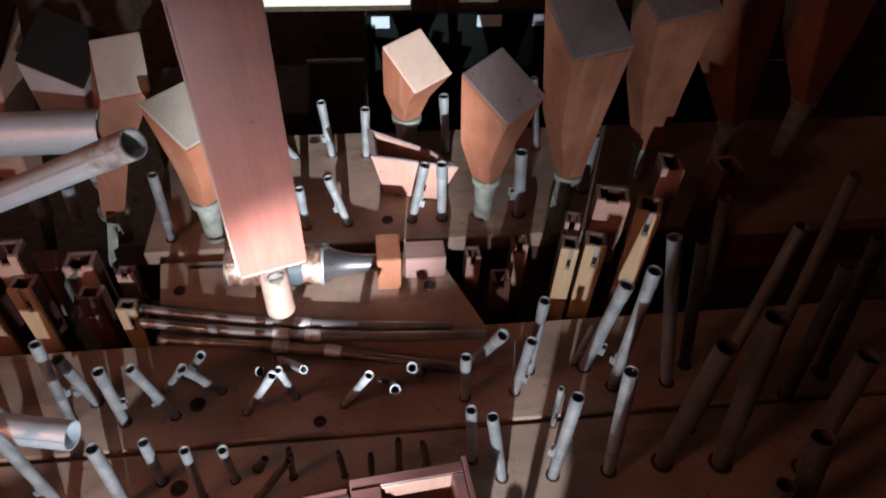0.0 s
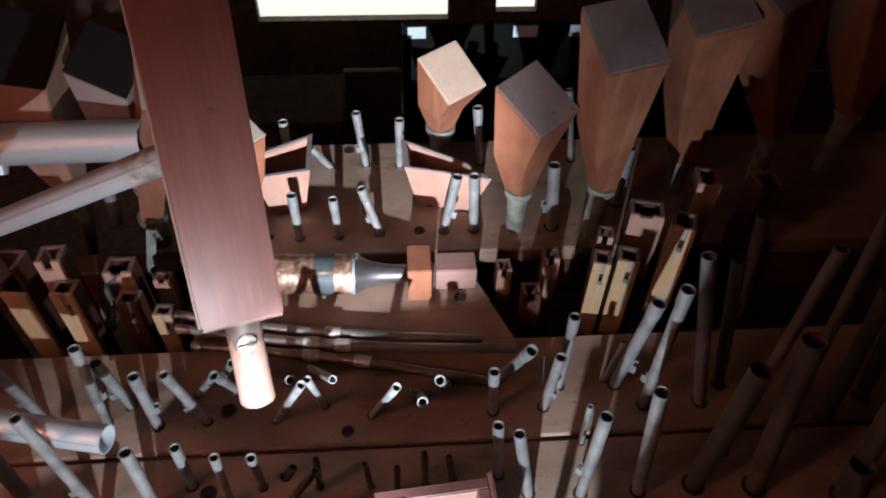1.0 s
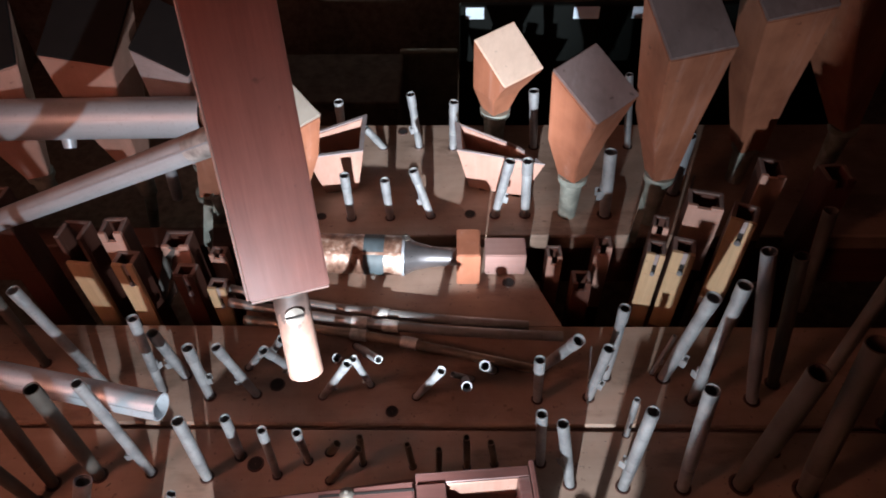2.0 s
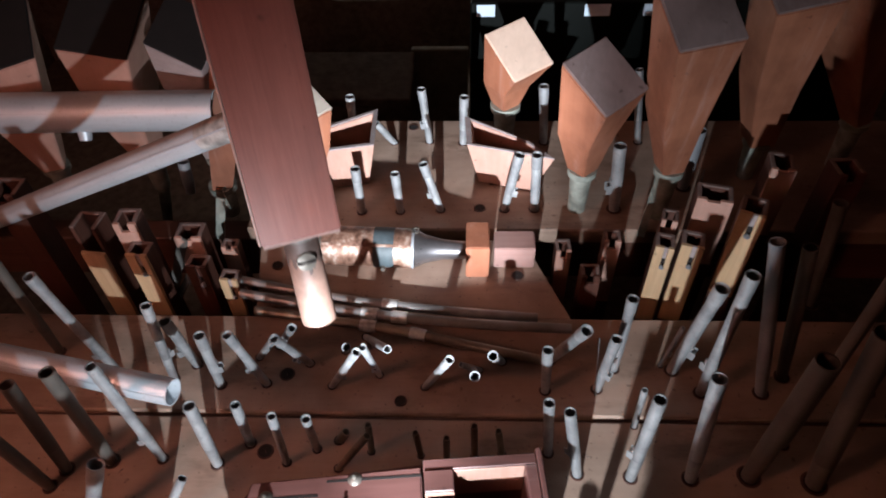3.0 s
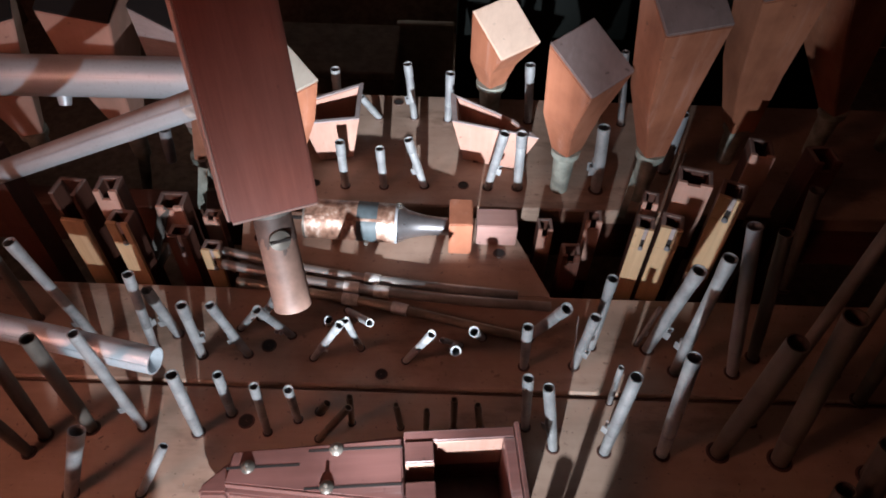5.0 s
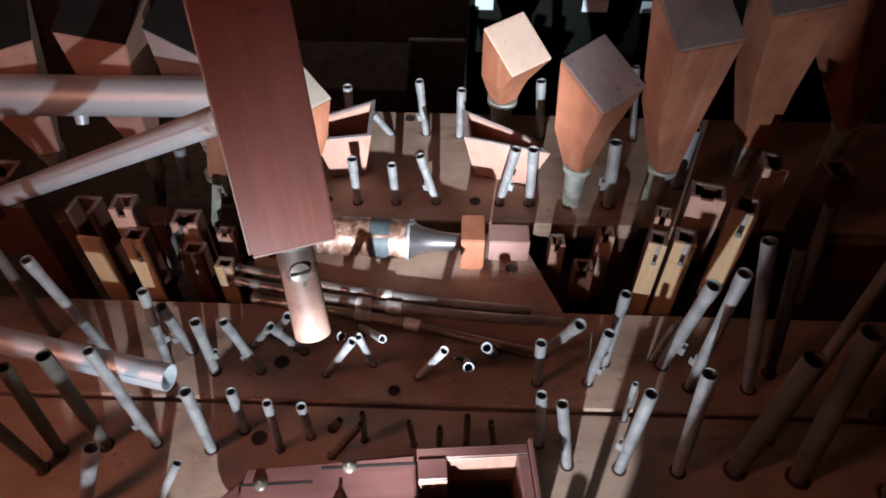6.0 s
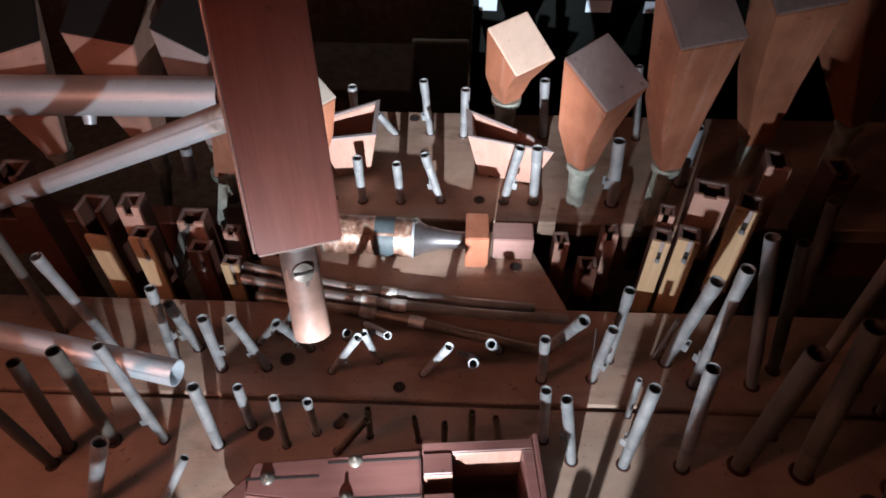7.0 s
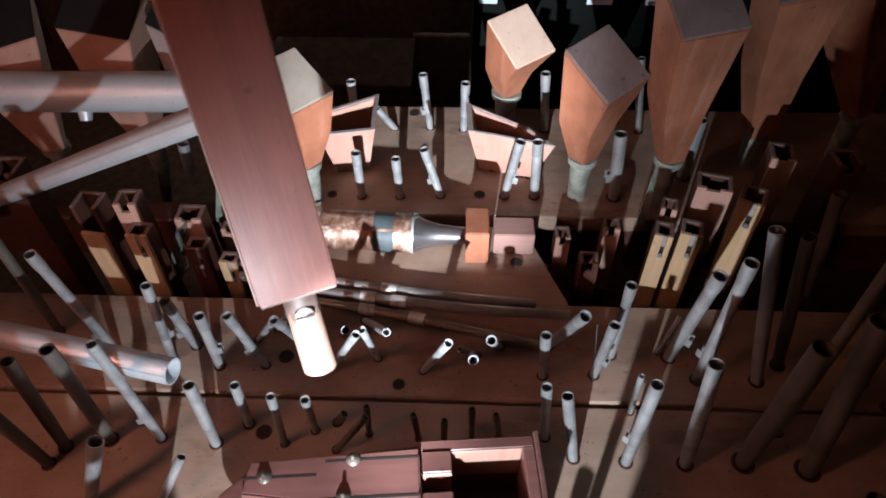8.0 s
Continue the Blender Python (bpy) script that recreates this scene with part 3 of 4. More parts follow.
flat_strip((0.377, 0.783, 0.000), (0.380, 0.798, 0.100), 0.0036, 'thin bare wire standing among the pipes', STEEL)
flat_strip((0.296, 0.754, 0.000), (0.321, 0.813, 0.050), 0.0125, 'pale grey sheet-metal strip by a socket', ZINC)
flat_strip((-0.376, 0.763, -0.020), (-0.363, 0.785, 0.050), 0.0148, 'pale grey sheet-metal strip by a socket', ZINC)
flat_strip((-0.365, 0.820, 0.000), (-0.369, 0.824, 0.040), 0.0151, 'bent pale grey sheet-metal flap', ZINC)
flat_strip((0.190, 0.468, 0.000), (0.193, 0.515, 0.060), 0.0022, 'thin bare wire standing among the pipes', STEEL)

# ---- toe holes that stand empty ----
chest_hole(-0.076, 1.039, 0.0085)
chest_hole(0.046, 0.818, 0.0084)
chest_hole(0.101, 0.671, 0.0085)
chest_hole(-0.217, 0.384, 0.0090)
chest_hole(-0.058, 0.456, 0.0073)
chest_hole(-0.197, 0.812, 0.0075)
chest_hole(-0.263, 0.688, 0.0078)
chest_hole(-0.211, 0.494, 0.009)

# ---- wooden pipes down in the gap ----
YEL = "wooden flue pipe with a yellow pine front and small mouth"
PLAINYEL = "wooden flue pipe with a plain yellow pine front board"
RED = "open-topped red wooden flue pipe in the gap"
ROSE = "small rosy wooden flue pipe with a notched open top"
GAP = "wooden pipes in the gap"

# the dark red bodies also carry the shade on the pipes' sides as colour
wood_pipe(-0.499, 0.645, 0.121, 0.0370, 0.034, -6, DARKWOOD, YELLOW, PLAINYEL, GAP, kind="cut")
wood_pipe(-0.447, 0.653, 0.120, 0.0310, 0.033, 2, DARKWOOD, TAN, RED, GAP, kind="notch")
wood_pipe(-0.431, 0.625, 0.087, 0.0300, 0.029, -5, DARKWOOD, YELLOW, YEL, GAP)
wood_pipe(-0.384, 0.683, 0.063, 0.0390, 0.034, 0, DARKWOOD, TAN, RED, GAP, kind="notch", cut=0.006)
wood_pipe(-0.365, 0.643, 0.044, 0.0300, 0.026, -4, DARKWOOD, DARKWOOD, RED, GAP)
wood_pipe(-0.334, 0.698, 0.028, 0.0245, 0.020, -3, DARKWOOD, TAN, ROSE, GAP, kind="notch", cut=0.008)
wood_pipe(-0.320, 0.6345, 0.026, 0.0262, 0.022, -5, DARKWOOD, YELLOW, YEL, GAP)
wood_pipe(0.169, 0.693, 0.030, 0.0221, 0.026, 1, DARKWOOD, TAN, ROSE, GAP, kind="notch")
wood_pipe(0.203, 0.643, 0.030, 0.0263, 0.026, 0, DARKWOOD, DARKWOOD, RED, GAP, kind="notch")
wood_pipe(0.239, 0.694, 0.050, 0.0235, 0.026, -4, DARKWOOD, TAN, ROSE, GAP, kind="notch")
wood_pipe(0.312, 0.690, 0.095, 0.0220, 0.026, -14, DARKWOOD, TAN, RED, GAP, kind="notch")
wood_pipe(0.299, 0.6465, 0.086, 0.0250, 0.030, -14, DARKWOOD, YELLOW, YEL, GAP)
wood_pipe(0.333, 0.638, 0.097, 0.0300, 0.032, -16, DARKWOOD, YELLOW, YEL, GAP)
wood_pipe(0.368, 0.695, 0.129, 0.0470, 0.036, -14, DARKWOOD, TAN, ROSE, GAP, kind="notch", cut=0.004)
wood_pipe(0.402, 0.6455, 0.149, 0.0330, 0.038, -24, DARKWOOD, YELLOW, YEL, GAP)
wood_pipe(0.461, 0.728, 0.156, 0.0320, 0.040, -10, DARKWOOD, TAN, ROSE, GAP, kind="notch", cut=0.004)
wood_pipe(0.559, 0.736, 0.140, 0.0375, 0.0400, 5, DARKWOOD, DARKWOOD, RED, GAP, kind="notch")
wood_pipe(-0.627, 0.688, 0.140, 0.0384, 0.0400, -2, DARKWOOD, DARKWOOD, RED, GAP, kind="notch")

# ---- capped resonators ----
RGREY = "orange wooden resonator widening upward, with a grey lid"
RPALE = "orange wooden resonator widening upward, with a pale lid"
resonator(0.203, 0.819, 0.246, 0.0432, 41, (-0.25, 0.43), RGREY, GREYLID, ORANGE, foot_z=0.08, shift=(0.01, -0.002))
resonator(0.091, 1.004, 0.181, 0.0409, 36, (-0.28, 0.51), RPALE, PALELID, ORANGE, foot_z=0.072, shift=(0.017, -0.002), socket=0.022)
resonator(0.330, 0.805, 0.347, 0.0455, 15, (-0.08, 0.52), RGREY, GREYLID, ORANGE, foot_z=0.093, shift=(-0.016, 0.0))
resonator(0.497, 0.905, 0.338, 0.0482, 8, (0.1, 0.40), RGREY, GREYLID, ORANGE, foot_z=0.072, foot=0.02, shift=(-0.02, 0.008))
resonator(-0.224, 0.797, 0.226, 0.0385, 50, (-0.42, 0.3), RPALE, GREENLID, ORANGE, foot_z=0.078, shift=(0.003, 0.0), bulge=0.007)
resonator(-0.378, 0.838, 0.285, 0.033, 12, (-0.1, 0.8), "orange wooden resonator with a grey leathered lid", GREENLID, ORANGE, foot_z=0.06, base=-0.03, shift=(0.066, 0.040))
resonator(0.655, 0.93, 0.37, 0.054, 28, (0.0, 0.4), RGREY, GREYLID, ORANGE, foot_z=0.09, shift=(-0.085, 0.0))
resonator(0.79, 0.95, 0.40, 0.056, 15, (0.0, 0.5), RGREY, GREYLID, ORANGE, foot_z=0.12, shift=(-0.06, 0.0))


# ---- open hopper-shaped box pipes ----
hopper('open_box_pipe', ((-0.213, 0.849), (-0.125, 0.867), (-0.128, 0.965), (-0.215, 0.913)), 0.090, 0.085, 0.62, 'open wooden box pipe, tan, narrowing downward on the back board', TAN)
hopper('open_box_pipe', ((0.025, 0.879), (0.161, 0.842), (0.122, 0.889), (0.021, 0.955)), 0.082, 0.077, 0.66, 'tan open-topped wooden box pipe with a cut foot', TAN)

# ---- large resonators behind the lying pipes ----
RBIG = "large wooden resonator with a black lid in the half dark"
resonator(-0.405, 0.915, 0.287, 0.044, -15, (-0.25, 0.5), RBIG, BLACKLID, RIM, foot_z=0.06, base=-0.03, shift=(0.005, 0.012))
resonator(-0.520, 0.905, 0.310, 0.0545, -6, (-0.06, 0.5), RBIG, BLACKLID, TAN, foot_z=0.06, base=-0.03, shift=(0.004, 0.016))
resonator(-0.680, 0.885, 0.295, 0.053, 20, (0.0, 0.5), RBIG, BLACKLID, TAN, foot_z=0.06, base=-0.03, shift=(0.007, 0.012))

# ---- long pipes lying across ----
tilted_pipe((-0.344, 0.829, 0.185), (-1.019, 0.814, 0.185), 0.0299, 'wide dull grey metal pipe lying across', SHEEN, clip=True)
tilted_pipe((-0.191, 0.527, 0.380), (-0.768, 0.735, 0.022), 0.0145, 'long grey metal pipe lying across with an open end', SHEEN, ring=0.055)
tilted_pipe((-0.290, 0.385, 0.130), (-0.766, 0.482, 0.130), 0.0150, 'grey metal pipe lying over small pipes, end open', SHEEN)


# ---- copper-sleeved reed boot lying on the bridge board ----
def lying_boot():
    thing = new("reed_boot")
    r = 0.0298
    thing.matrix_basis = pose(-0.190, 0.702, 0.0315) @ pose(0, 0, 0, 0, 91.5, -1.0)
    part("sleeve", tube(r, r, 0.0, 0.136, 0.0015, 40), COPPER, thing, "worn copper sleeve", smooth=True)
    part("end_cap", lathe([(0.0005, 0.004), (r - 0.0018, 0.004), (r - 0.0018, 0.006), (0.0005, 0.006)], 40), LEAD, thing)
    part("bead", tube(r + 0.0008, r + 0.0008, -0.001, 0.002, 0.003, 40), BOLT, thing, smooth=True)
    part("bead", tube(r + 0.0008, r + 0.0008, 0.134, 0.138, 0.003, 40), LEAD, thing, smooth=True)
    part("seam", box(-r - 0.0009, -r + 0.0006, -0.002, 0.002, 0.003, 0.133, m=pose(0, 0, 0, 0, 0, 40)), COPPER, thing)
    part("paper_band", tube(r + 0.0004, r + 0.0004, 0.078, 0.108, 0.0006, 40), PAPER, thing, "blue-grey paper band", smooth=True)
    part("tuning_wire", lathe([(0.0005, 0.0), (0.0032, 0.0), (0.0032, 0.007), (0.0005, 0.007)], 12, m=pose(0.013, -r + 0.003, 0.092, 90)), BOLT, thing, smooth=True)
    part("hook", tube(0.006, 0.006, 0, 0.002, 0.0016, 16, m=pose(-r - 0.001, 0.008, 0.139, 0, 90)), BOLT, thing, smooth=True)
    part("rod", lathe([(0.0005, -0.055), (0.0028, -0.055), (0.0028, 0.003), (0.0005, 0.003)], 12), HOLE, thing, "black iron rod", smooth=True)
    part("cone", lathe([(r - 0.0015, 0.139), (r - 0.003, 0.143), (0.0215, 0.153), (0.0155, 0.178), (0.0115, 0.227), (0.007, 0.227), (0.018, 0.139)], 40), CONE, thing, "dark cast metal cone", smooth=True)
    tagged(thing, "worn copper and tin reed boot lying on its side", "organ pipe")


lying_boot()
blk = part("wooden_block", soften(box(0.024, 0.058, 0.668, 0.722, -0.0015, 0.062), 0.0015), ORANGE)
tagged(blk, "tan wooden block standing under the boot's tip", "block")
blk = part("wooden_block", soften(box(0.066, 0.126, 0.688, 0.726, -0.0015, 0.040), 0.0015), ROSEWOOD)
tagged(blk, "low rosy wooden block beside the gap", "block")


# ---- conveyance tubes lying in front of the boot ----
def bent_tube(points, r, material, label, sleeves=()):
    thing = new("metal_tube")
    c = bpy.data.curves.new("metal_tube", "CURVE")
    c.dimensions, c.bevel_depth, c.bevel_resolution, c.use_fill_caps = "3D", r, 5, True
    s = c.splines.new("NURBS")
    s.points.add(len(points) - 1)
    s.use_endpoint_u, s.order_u, s.resolution_u = True, 3, 12
    for p, v in zip(s.points, points):
        p.co = (*v, 1)
    tmp = new("tube_curve", c)
    me = bpy.data.meshes.new_from_object(tmp.evaluated_get(bpy.context.evaluated_depsgraph_get()))
    bpy.data.objects.remove(tmp)
    for f in me.polygons:
        f.use_smooth = True
    me.materials.clear()
    me.materials.append(material)
    ob = new("run", me)
    ob.parent = thing
    for k in sleeves:
        i = int(k * (len(points) - 1))
        a, b = Vector(points[i]), Vector(points[min(i + 1, len(points) - 1)])
        q = a.lerp(b, k * (len(points) - 1) - i)
        m, n = standing(q, q + (b - a).normalized() * 0.022)
        part("collar", tube(r * 1.3, r * 1.3, 0, n, r * 0.4, 18, m=m), SCUFFED, thing, "bright collar", smooth=True)
    tagged(thing, label, "tube", "tubes lying on the board")
    return thing


bent_tube([(-0.315, 0.653, 0.008), (-0.189, 0.622, 0.008), (-0.064, 0.604, 0.008), (0.045, 0.592, 0.008), (0.124, 0.586, 0.008)], 0.0067, STEEL, 'thin steel tube lying along the board', (0.44,))
bent_tube([(-0.302, 0.625, 0.009), (-0.186, 0.601, 0.009), (-0.079, 0.585, 0.009), (0.044, 0.572, 0.009), (0.169, 0.567, 0.009)], 0.0070, STEEL, 'steel tube with two collars lying along the board', (0.40, 0.5))
bent_tube([(-0.274, 0.594, 0.009), (-0.184, 0.581, 0.008), (-0.064, 0.562, 0.008), (0.041, 0.535, 0.008), (0.137, 0.513, 0.008)], 0.0065, BRASS, 'tarnished brass tube bent along the board', (0.38, 0.53))


# ---- wooden reed box with sliding boards ----
def reed_box():
    thing = new("reed_box")
    thing.matrix_basis = pose(0, -0.004, 0.009, 0, 0, 5)
    x0, x1, xs, y0, y1, z = -0.165, 0.126, 0.0105, 0.246, 0.327, 0.092
    yl = 0.274
    part("body", soften(prism([(x0, yl, 0), (xs, y0 + 0.001, 0), (xs, y1, 0), (x0, y1 - 0.008, 0)], [(x0, yl, z), (xs, y0, z), (xs, y1, z), (x0, y1 - 0.012, z)]), 0.002), PINKWOOD, thing)
    part("plinth", box(x0 + 0.004, x1 - 0.002, 0.276, y1 - 0.018, -0.009, -0.0002), DARKWOOD, thing)
    part("beak", soften(prism([(x0 - 0.036, 0.278, 0.03), (x0 - 0.0005, yl + 0.001, 0), (x0 - 0.0005, y1 - 0.015, 0), (x0 - 0.036, 0.287, 0.03)],
                              [(x0 - 0.031, 0.279, 0.084), (x0 - 0.0005, yl + 0.001, 0.09), (x0 - 0.0005, y1 - 0.016, 0.09), (x0 - 0.031, 0.287, 0.084)]), 0.003), PINKWOOD, thing)
    t = 0.012
    part("side_wall", box(xs, x1, y1 - t, y1, 0, 0.101, edge=0.001), PINKWOOD, thing)
    part("side_wall", box(xs, x1, y0, y0 + 0.005, 0, 0.101, edge=0.001), PINKWOOD, thing)
    part("end_wall", box(x1 - t, x1, y0 + 0.0052, y1 - t, 0, 0.101, edge=0.001), PINKWOOD, thing)
    part("bottom_board", box(xs, x1 - t, y0 + 0.0052, y1 - t, 0, 0.008), DARKWOOD, thing)
    part("end_strip", box(x1 + 0.0005, x1 + 0.006, y0, y1 + 0.004, 0.0, 0.104, edge=0.001), PINKWOOD, thing)
    part("cheek", box(xs + 0.0005, xs + 0.03, y1 - 0.035, y1 - t - 0.0005, 0.06, 0.1025, edge=0.001), PINKWOOD, thing)
    part("cheek", box(xs + 0.0005, xs + 0.03, y0 + 0.0055, 0.272, 0.06, 0.1025, edge=0.001), PINKWOOD, thing)
    ya, yb, za, zb = 0.250, 0.319, z + 0.0005, 0.1025
    part("sliding_board", soften(prism([(x0 - 0.002, 0.2805, za), (xs - 0.002, ya + 0.003, za), (xs - 0.002, yb, za), (x0 + 0.003, yb - 0.006, za)],
                                       [(x0 - 0.002, 0.2805, zb), (xs - 0.002, ya + 0.003, zb), (xs - 0.002, yb, zb), (x0 + 0.003, yb - 0.006, zb)]), 0.0016), PINKWOOD, thing, "rosy sliding board with three slots")
    part("worn_edge", prism([(x0 - 0.001, 0.2797, za + 0.001), (xs - 0.003, ya + 0.0021, za + 0.001), (xs - 0.003, ya + 0.0029, za + 0.001), (x0 - 0.001, 0.2804, za + 0.001)],
                            [(x0 - 0.001, 0.2797, zb - 0.001), (xs - 0.003, ya + 0.0021, zb - 0.001), (xs - 0.003, ya + 0.0029, zb - 0.001), (x0 - 0.001, 0.2804, zb - 0.001)]), PINKWOOD, thing)
    # pale slips that put the torchlight on these inner faces into their colour
    part("lining", box(xs + 0.0305, x1 - t - 0.0005, y1 - t - 0.0016, y1 - t - 0.0002, 0.045, 0.1, edge=0.0005), TAN, thing, "pale face standing in for torchlight in the chamber")
    part("lining", box(xs + 0.0008, xs + 0.0298, y1 - 0.0366, y1 - 0.0352, 0.061, 0.1015, edge=0.0005), TAN, thing, "pale face standing in for torchlight in the chamber")
    for sx0, sx1, sy, px in ((-0.086, xs - 0.002, 0.3095, -0.058), (-0.166, -0.094, 0.2955, -0.145), (-0.088, xs - 0.003, 0.2705, -0.066)):
        part("slot", box(sx0, sx1, sy - 0.0013, sy + 0.0013, zb - 0.001, zb + 0.0004), HOLE, thing)
        m = pose(px, sy, zb)
        nut = part("screw", lathe([(0.0005, 0), (0.0068, 0), (0.0072, 0.002), (0.005, 0.0045), (0.0005, 0.0055)], 20, m=m), BOLT, thing, "round steel screw head", smooth=True)
        part("shank", lathe([(0.0005, 0.005), (0.0022, 0.005), (0.0018, 0.0095), (0.0005, 0.01)], 12, m=m), BOLT, nut, smooth=True)
    tagged(thing, "rosy wooden reed box with a sliding board and an open chamber", "box")


reed_box()


# ---- unseen low and tall panels added nearer the torch to shade the chest ----
def rack(x0, x1, y, h, turn, label):
    thing = new("shade_panel")
    thing.matrix_basis = pose(x0, y, 0, 0, 0, turn)
    n = x1 - x0
    part("rail", box(0, n, -0.008, 0.008, h - 0.03, h, edge=0.001), DARKWOOD, thing)
    part("panel", box(0.004, n - 0.004, -0.004, 0.004, 0.0, h - 0.0305), DARKWOOD, thing)
    tagged(thing, label, "rack", "pipe racks", "")


rack(0.083, 0.131, 0.064, 0.188, -22, "low unseen panel added to block torchlight")
rack(0.120, 0.611, 0.098, 0.5, -60, "tall unseen panel added to block torchlight")
rack(-0.45, -0.14, -0.087, 0.164, 29.7, "low unseen panel added to block torchlight")
rack(-0.56, -0.36, -0.23, 0.31, 40, "unseen panel added to block torchlight")


# bars added out of view to cut the torch's light on the left
def rack_bar(x0, x1, y0, y1, z0, z1):
    ob = part("rack_bar", box(x0, x1, y0, y1, z0, z1, edge=0.001), DARKWOOD)
    ob.matrix_basis = pose(-0.192, 0.052, 0, 0, 0, 29.7)
    return tagged(ob, "unseen bar added to block torchlight", "bar", "rack bars")


rack_bar(-0.26, 0.0, -0.006, 0.006, 0.182, 0.225)
rack_bar(-0.27, -0.11, 0.0065, 0.0165, 0.156, 0.198)
rack_bar(-0.29, -0.025, 0.017, 0.027, 0.13, 0.245)
# two pipes out of view, added for the shadow stripes they throw
metal_pipe((0.109, 0.191, 0.0), (0.109, 0.191, 0.080), 0.0073, GREY, FRONT, slide=False)
metal_pipe((0.136, 0.223, 0.0), (0.136, 0.223, 0.128), 0.0048, GREY, FRONT, slide=False)


# ---- beyond the back board ----
def dark_things():
    p = part("dun_panel", box(-0.116, 0.026, 1.5, 1.52, -0.6, -0.104, edge=0.003), DUN)
    tagged(p, "dull brown wooden panel in the dark", "panel")
    p = part("gloss_board", box(0.03, 1.0, 1.42, 1.44, -0.6, 0.055, edge=0.003), BLACK)
    tagged(p, "black glossy board carrying pale patches in place of reflections", "panel")
    p = new("black_case")
    p.matrix_basis = pose(-0.28, 1.4, -0.65)
    part("carcass", box(-0.17, 0.17, -0.1, 0.1, 0.05, 0.52, edge=0.004), SOOT, p)
    part("lid", box(-0.174, 0.174, -0.104, 0.104, 0.5205, 0.54, edge=0.003), SOOT, p)
    tagged(p, "black box-like case in the dark", "case")
    # pale patches laid on where the board would mirror bright windows
    for x, w in ((0.064, 0.02), (0.309, 0.028), (0.43, 0.02)):
        p = part("paper_tag", box(x - w, x + w, 1.4165, 1.4192, 0.025, 0.052), GLINT)
        tagged(p, "pale blue patch in place of a window's reflection", "tag", "paper tags")
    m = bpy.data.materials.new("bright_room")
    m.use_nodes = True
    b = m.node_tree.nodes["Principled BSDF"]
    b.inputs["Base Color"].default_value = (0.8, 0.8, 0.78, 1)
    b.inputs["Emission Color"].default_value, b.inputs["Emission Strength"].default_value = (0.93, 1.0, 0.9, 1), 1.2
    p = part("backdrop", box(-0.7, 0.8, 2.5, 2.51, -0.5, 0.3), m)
    tagged(p, "bright daylit room beyond the openings", "backdrop", "", "structure")


dark_things()


def chips():
    """Tiny splinters, lead shavings and specks on the boards."""
    rnd = random.Random(7)
    bm = bmesh.new()
    for i in range(150):
        x, y = rnd.uniform(-0.42, 0.5), rnd.choice((rnd.uniform(0.3, 0.43), rnd.uniform(0.44, 0.59), rnd.uniform(0.78, 1.02), rnd.uniform(0.6, 0.66)))
        if 0.59 < y < 0.77 and not -0.25 < x < 0.12:
            continue
        if y < 0.35 and -0.25 < x < 0.15:
            continue
        z, s, a = (-0.0019 if 0.59 < y < 0.77 else 0.0001), rnd.uniform(0.0004, 0.0011), rnd.uniform(0, 6.3)
        n = s * rnd.choice((1, 1.5, 4))
        u, v = Vector((math.cos(a) * n, math.sin(a) * n, 0)), Vector((-math.sin(a) * s, math.cos(a) * s, 0))
        o = Vector((x, y, z))
        q = [bm.verts.new(p) for p in (o - u, o + v, o + u, o - v, o + Vector((0, 0, s)))]
        for k in range(4):
            bm.faces.new((q[k], q[(k + 1) % 4], q[4]))
        bm.faces.new((q[3], q[2], q[1], q[0]))
    tagged(part("debris", bm, CHIP), "tiny splinters and shavings on the chest boards", "debris", "", "stuff")


chips()


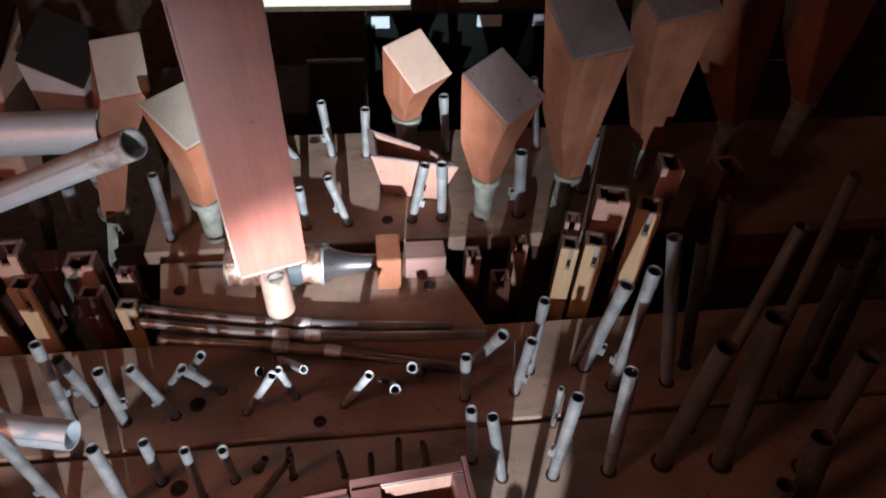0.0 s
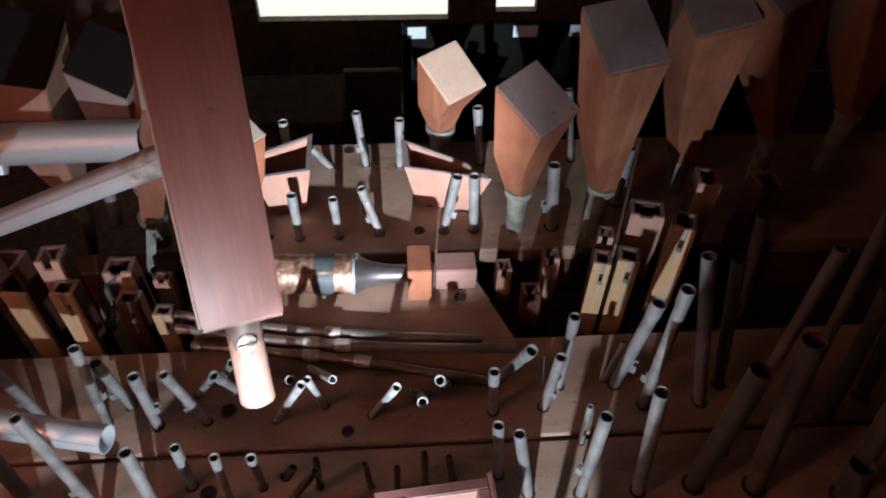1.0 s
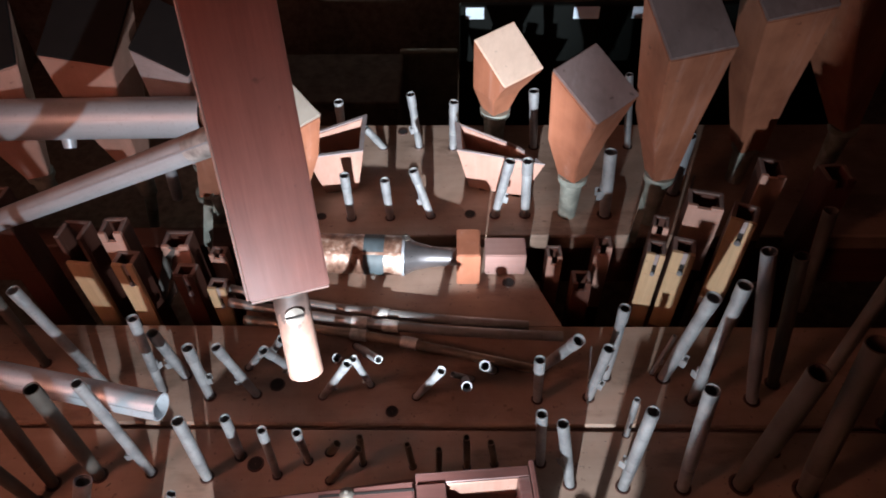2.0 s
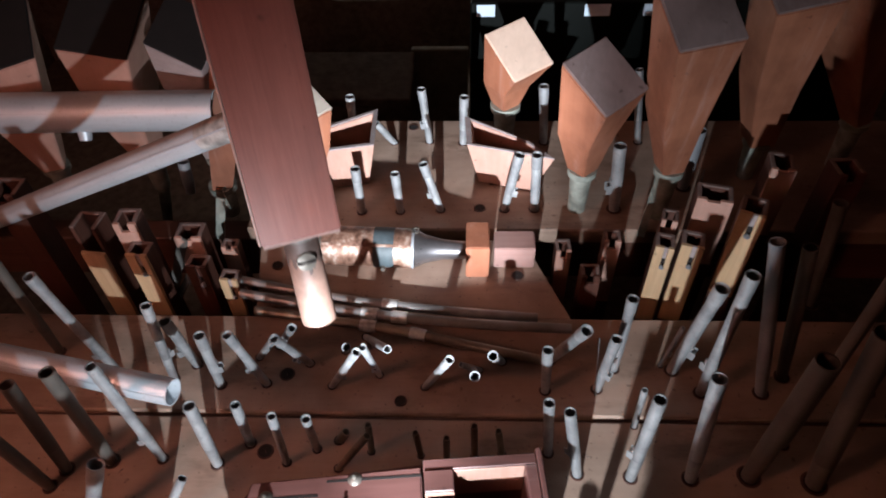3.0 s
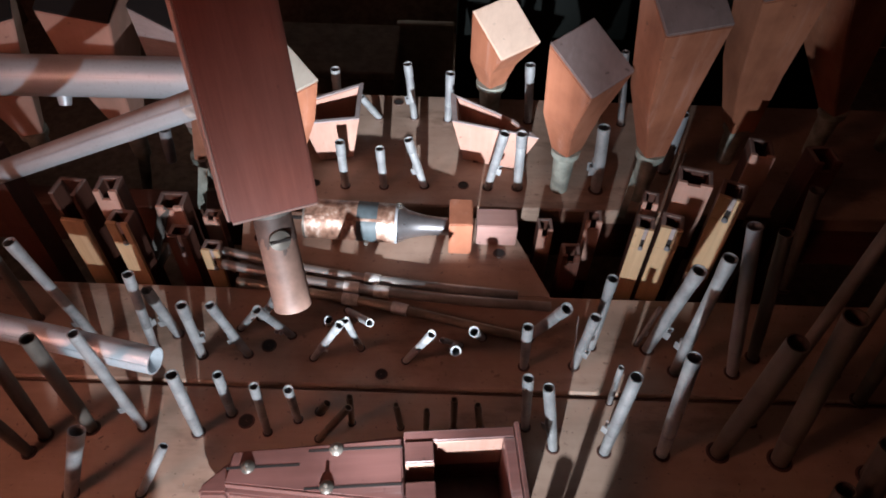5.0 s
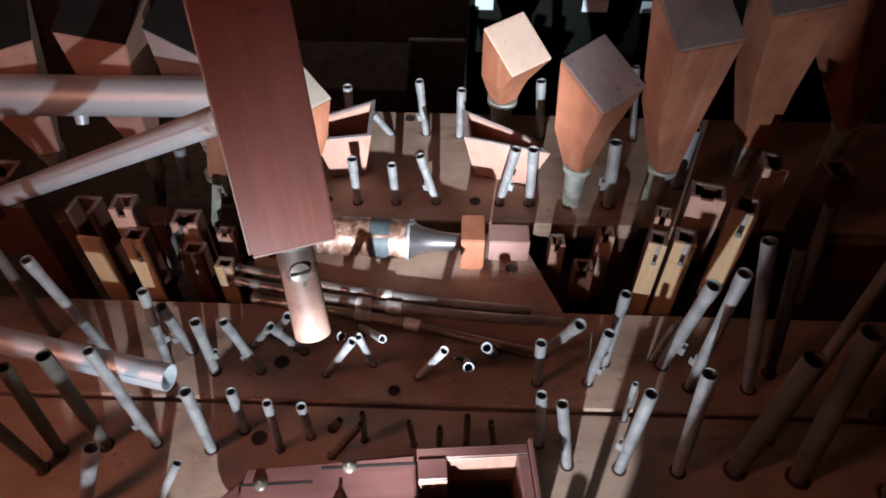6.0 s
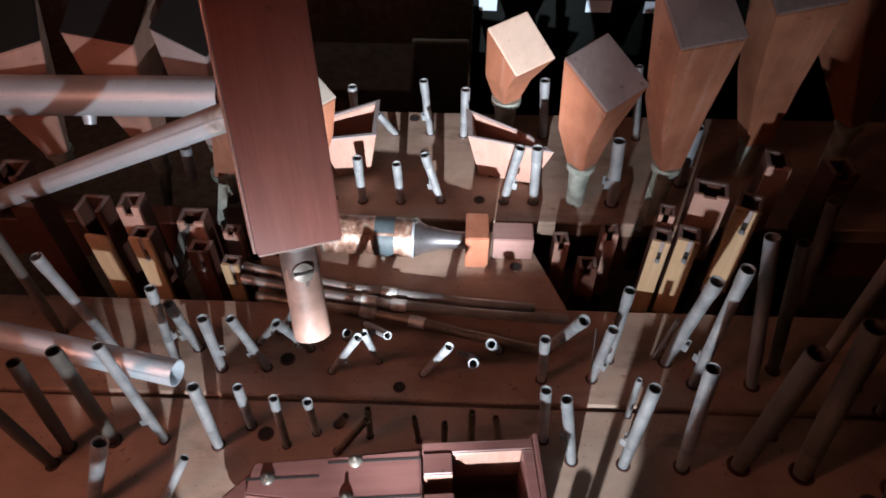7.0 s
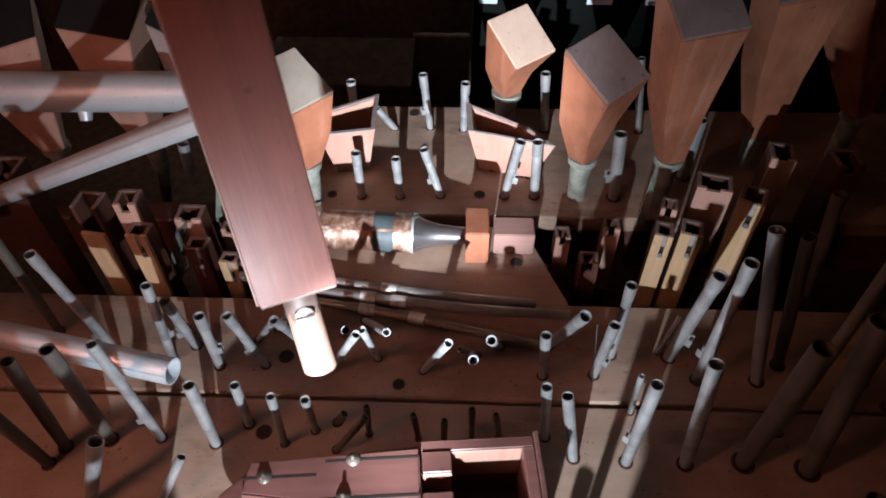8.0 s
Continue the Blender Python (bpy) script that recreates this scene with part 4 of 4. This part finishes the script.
# ---- the wooden pipe that is lowered and drawn about ----
def held_pipe():
    thing = new("held_wooden_pipe")
    w, d, n = 0.031, 0.05, 0.62
    part("body", soften(box(-w, w, 0.0, d, 0.0, n), 0.0012), REDWOOD, thing)
    part("edge_strip", box(-w - 0.0022, -w - 0.0002, 0.002, d - 0.002, 0.001, n - 0.001, edge=0.0005), EDGE, thing)
    part("end_plate", box(-w + 0.001, w - 0.001, 0.001, d - 0.001, -0.0016, -0.0002), EDGE, thing)
    cy, r, tip = 0.0294, 0.0144, 0.0889
    t = pose(0, cy, 0)
    foot = part("foot", tube(r * 1.04, r * 0.96, -tip, -0.0018, 0.002, 36, m=t), FOOT, thing, "worn copper-pink foot tube", smooth=True)
    part("regulating_screw", lathe([(0.0005, 0), (0.0082, 0), (0.0078, 0.0025), (0.0005, 0.0035)], 20, m=pose(0, cy - r + 0.001, -0.0267, 90)), BOLT, foot, smooth=True)
    part("screw_slot", box(-0.0075, 0.0075, cy - r - 0.0029, cy - r - 0.001, -0.0277, -0.0257), HOLE, foot)
    part("felt_collar", tube(r * 1.1, r * 1.14, -0.009, -0.002, 0.003, 30, m=t), GREYSTRIP, foot, "frayed grey felt")
    # smear by the screw, widened so its colour also gives the light falloff
    bm = bmesh.new()
    for i in range(80):
        for j in range(22):
            a0, z0 = -math.pi + i * 0.079, -0.05 + j * 0.0021
            e = noise.noise((i * 0.22, j * 0.2, 3.0)) + 0.09 * (j - 9)
            if e > 0.0:
                ring = [(a0, z0), (a0 + 0.079, z0), (a0 + 0.079, z0 + 0.0021), (a0, z0 + 0.0021)]
                rr = r * (1.0 - 0.08 * (z0 + 0.0889) / 0.0889 + 0.04) + 0.0004
                bm.faces.new([bm.verts.new((rr * math.cos(u), cy + rr * math.sin(u), v)) for u, v in ring])
    bmesh.ops.remove_doubles(bm, verts=bm.verts[:], dist=0.0003)
    part("grime", bm, GRIMESHADE, foot, "dark greasy smear round the screw, widened to shade the upper foot", smooth=True)
    tagged(thing, "varnished red-brown square wooden pipe with a copper foot, held upright", "organ pipe")
    return thing


held = held_pipe()


def motions():
    walk(held, [
        (0.0, pose(-0.0747, 0.4511, 0.2855, -0.65, -0.61, 15.96)),
        (0.2, pose(-0.0829, 0.4344, 0.2949, -1.86, 0.88, 16.79)),
        (0.5, pose(-0.0915, 0.3914, 0.3398, -12.09, 2.66, 17.06)),
        (0.8, pose(-0.0870, 0.3310, 0.3313, -22.11, 2.98, 14.75)),
        (1.0, pose(-0.1052, 0.3498, 0.3522, -21.70, 3.92, 18.06)),
        (1.5, pose(-0.1091, 0.3633, 0.3612, -25.22, 3.38, 21.52)),
        (1.7, pose(-0.1067, 0.3555, 0.3585, -24.44, 2.69, 19.62)),
        (2.8, pose(-0.1037, 0.3490, 0.3723, -22.64, 3.17, 20.55)),
        (3.0, pose(-0.1012, 0.3658, 0.3870, -20.46, 1.42, 22.34)),
        (3.2, pose(-0.1296, 0.3674, 0.3989, -22.98, 1.05, 18.42)),
        (3.5, pose(-0.1268, 0.3553, 0.4014, -23.81, 2.70, 22.18)),
        (4.0, pose(-0.1241, 0.3416, 0.4002, -20.16, 3.17, 22.97)),
        (4.5, pose(-0.1011, 0.3275, 0.4296, -23.65, 3.96, 27.01)),
        (6.0, pose(-0.0999, 0.3301, 0.4032, -23.79, 0.94, 21.36)),
        (6.5, pose(-0.1005, 0.3248, 0.4030, -21.79, 2.54, 21.94)),
        (7.0, pose(-0.0989, 0.3201, 0.4074, -22.52, 3.66, 22.24)),
        (7.4, pose(-0.1043, 0.3263, 0.3920, -20.97, 2.74, 19.95)),
        (7.8, pose(-0.1075, 0.3202, 0.3769, -20.84, 1.89, 19.24)),
        (8.0, pose(-0.1061, 0.3245, 0.3412, -20.61, -1.41, 23.10)),
    ])


motions()
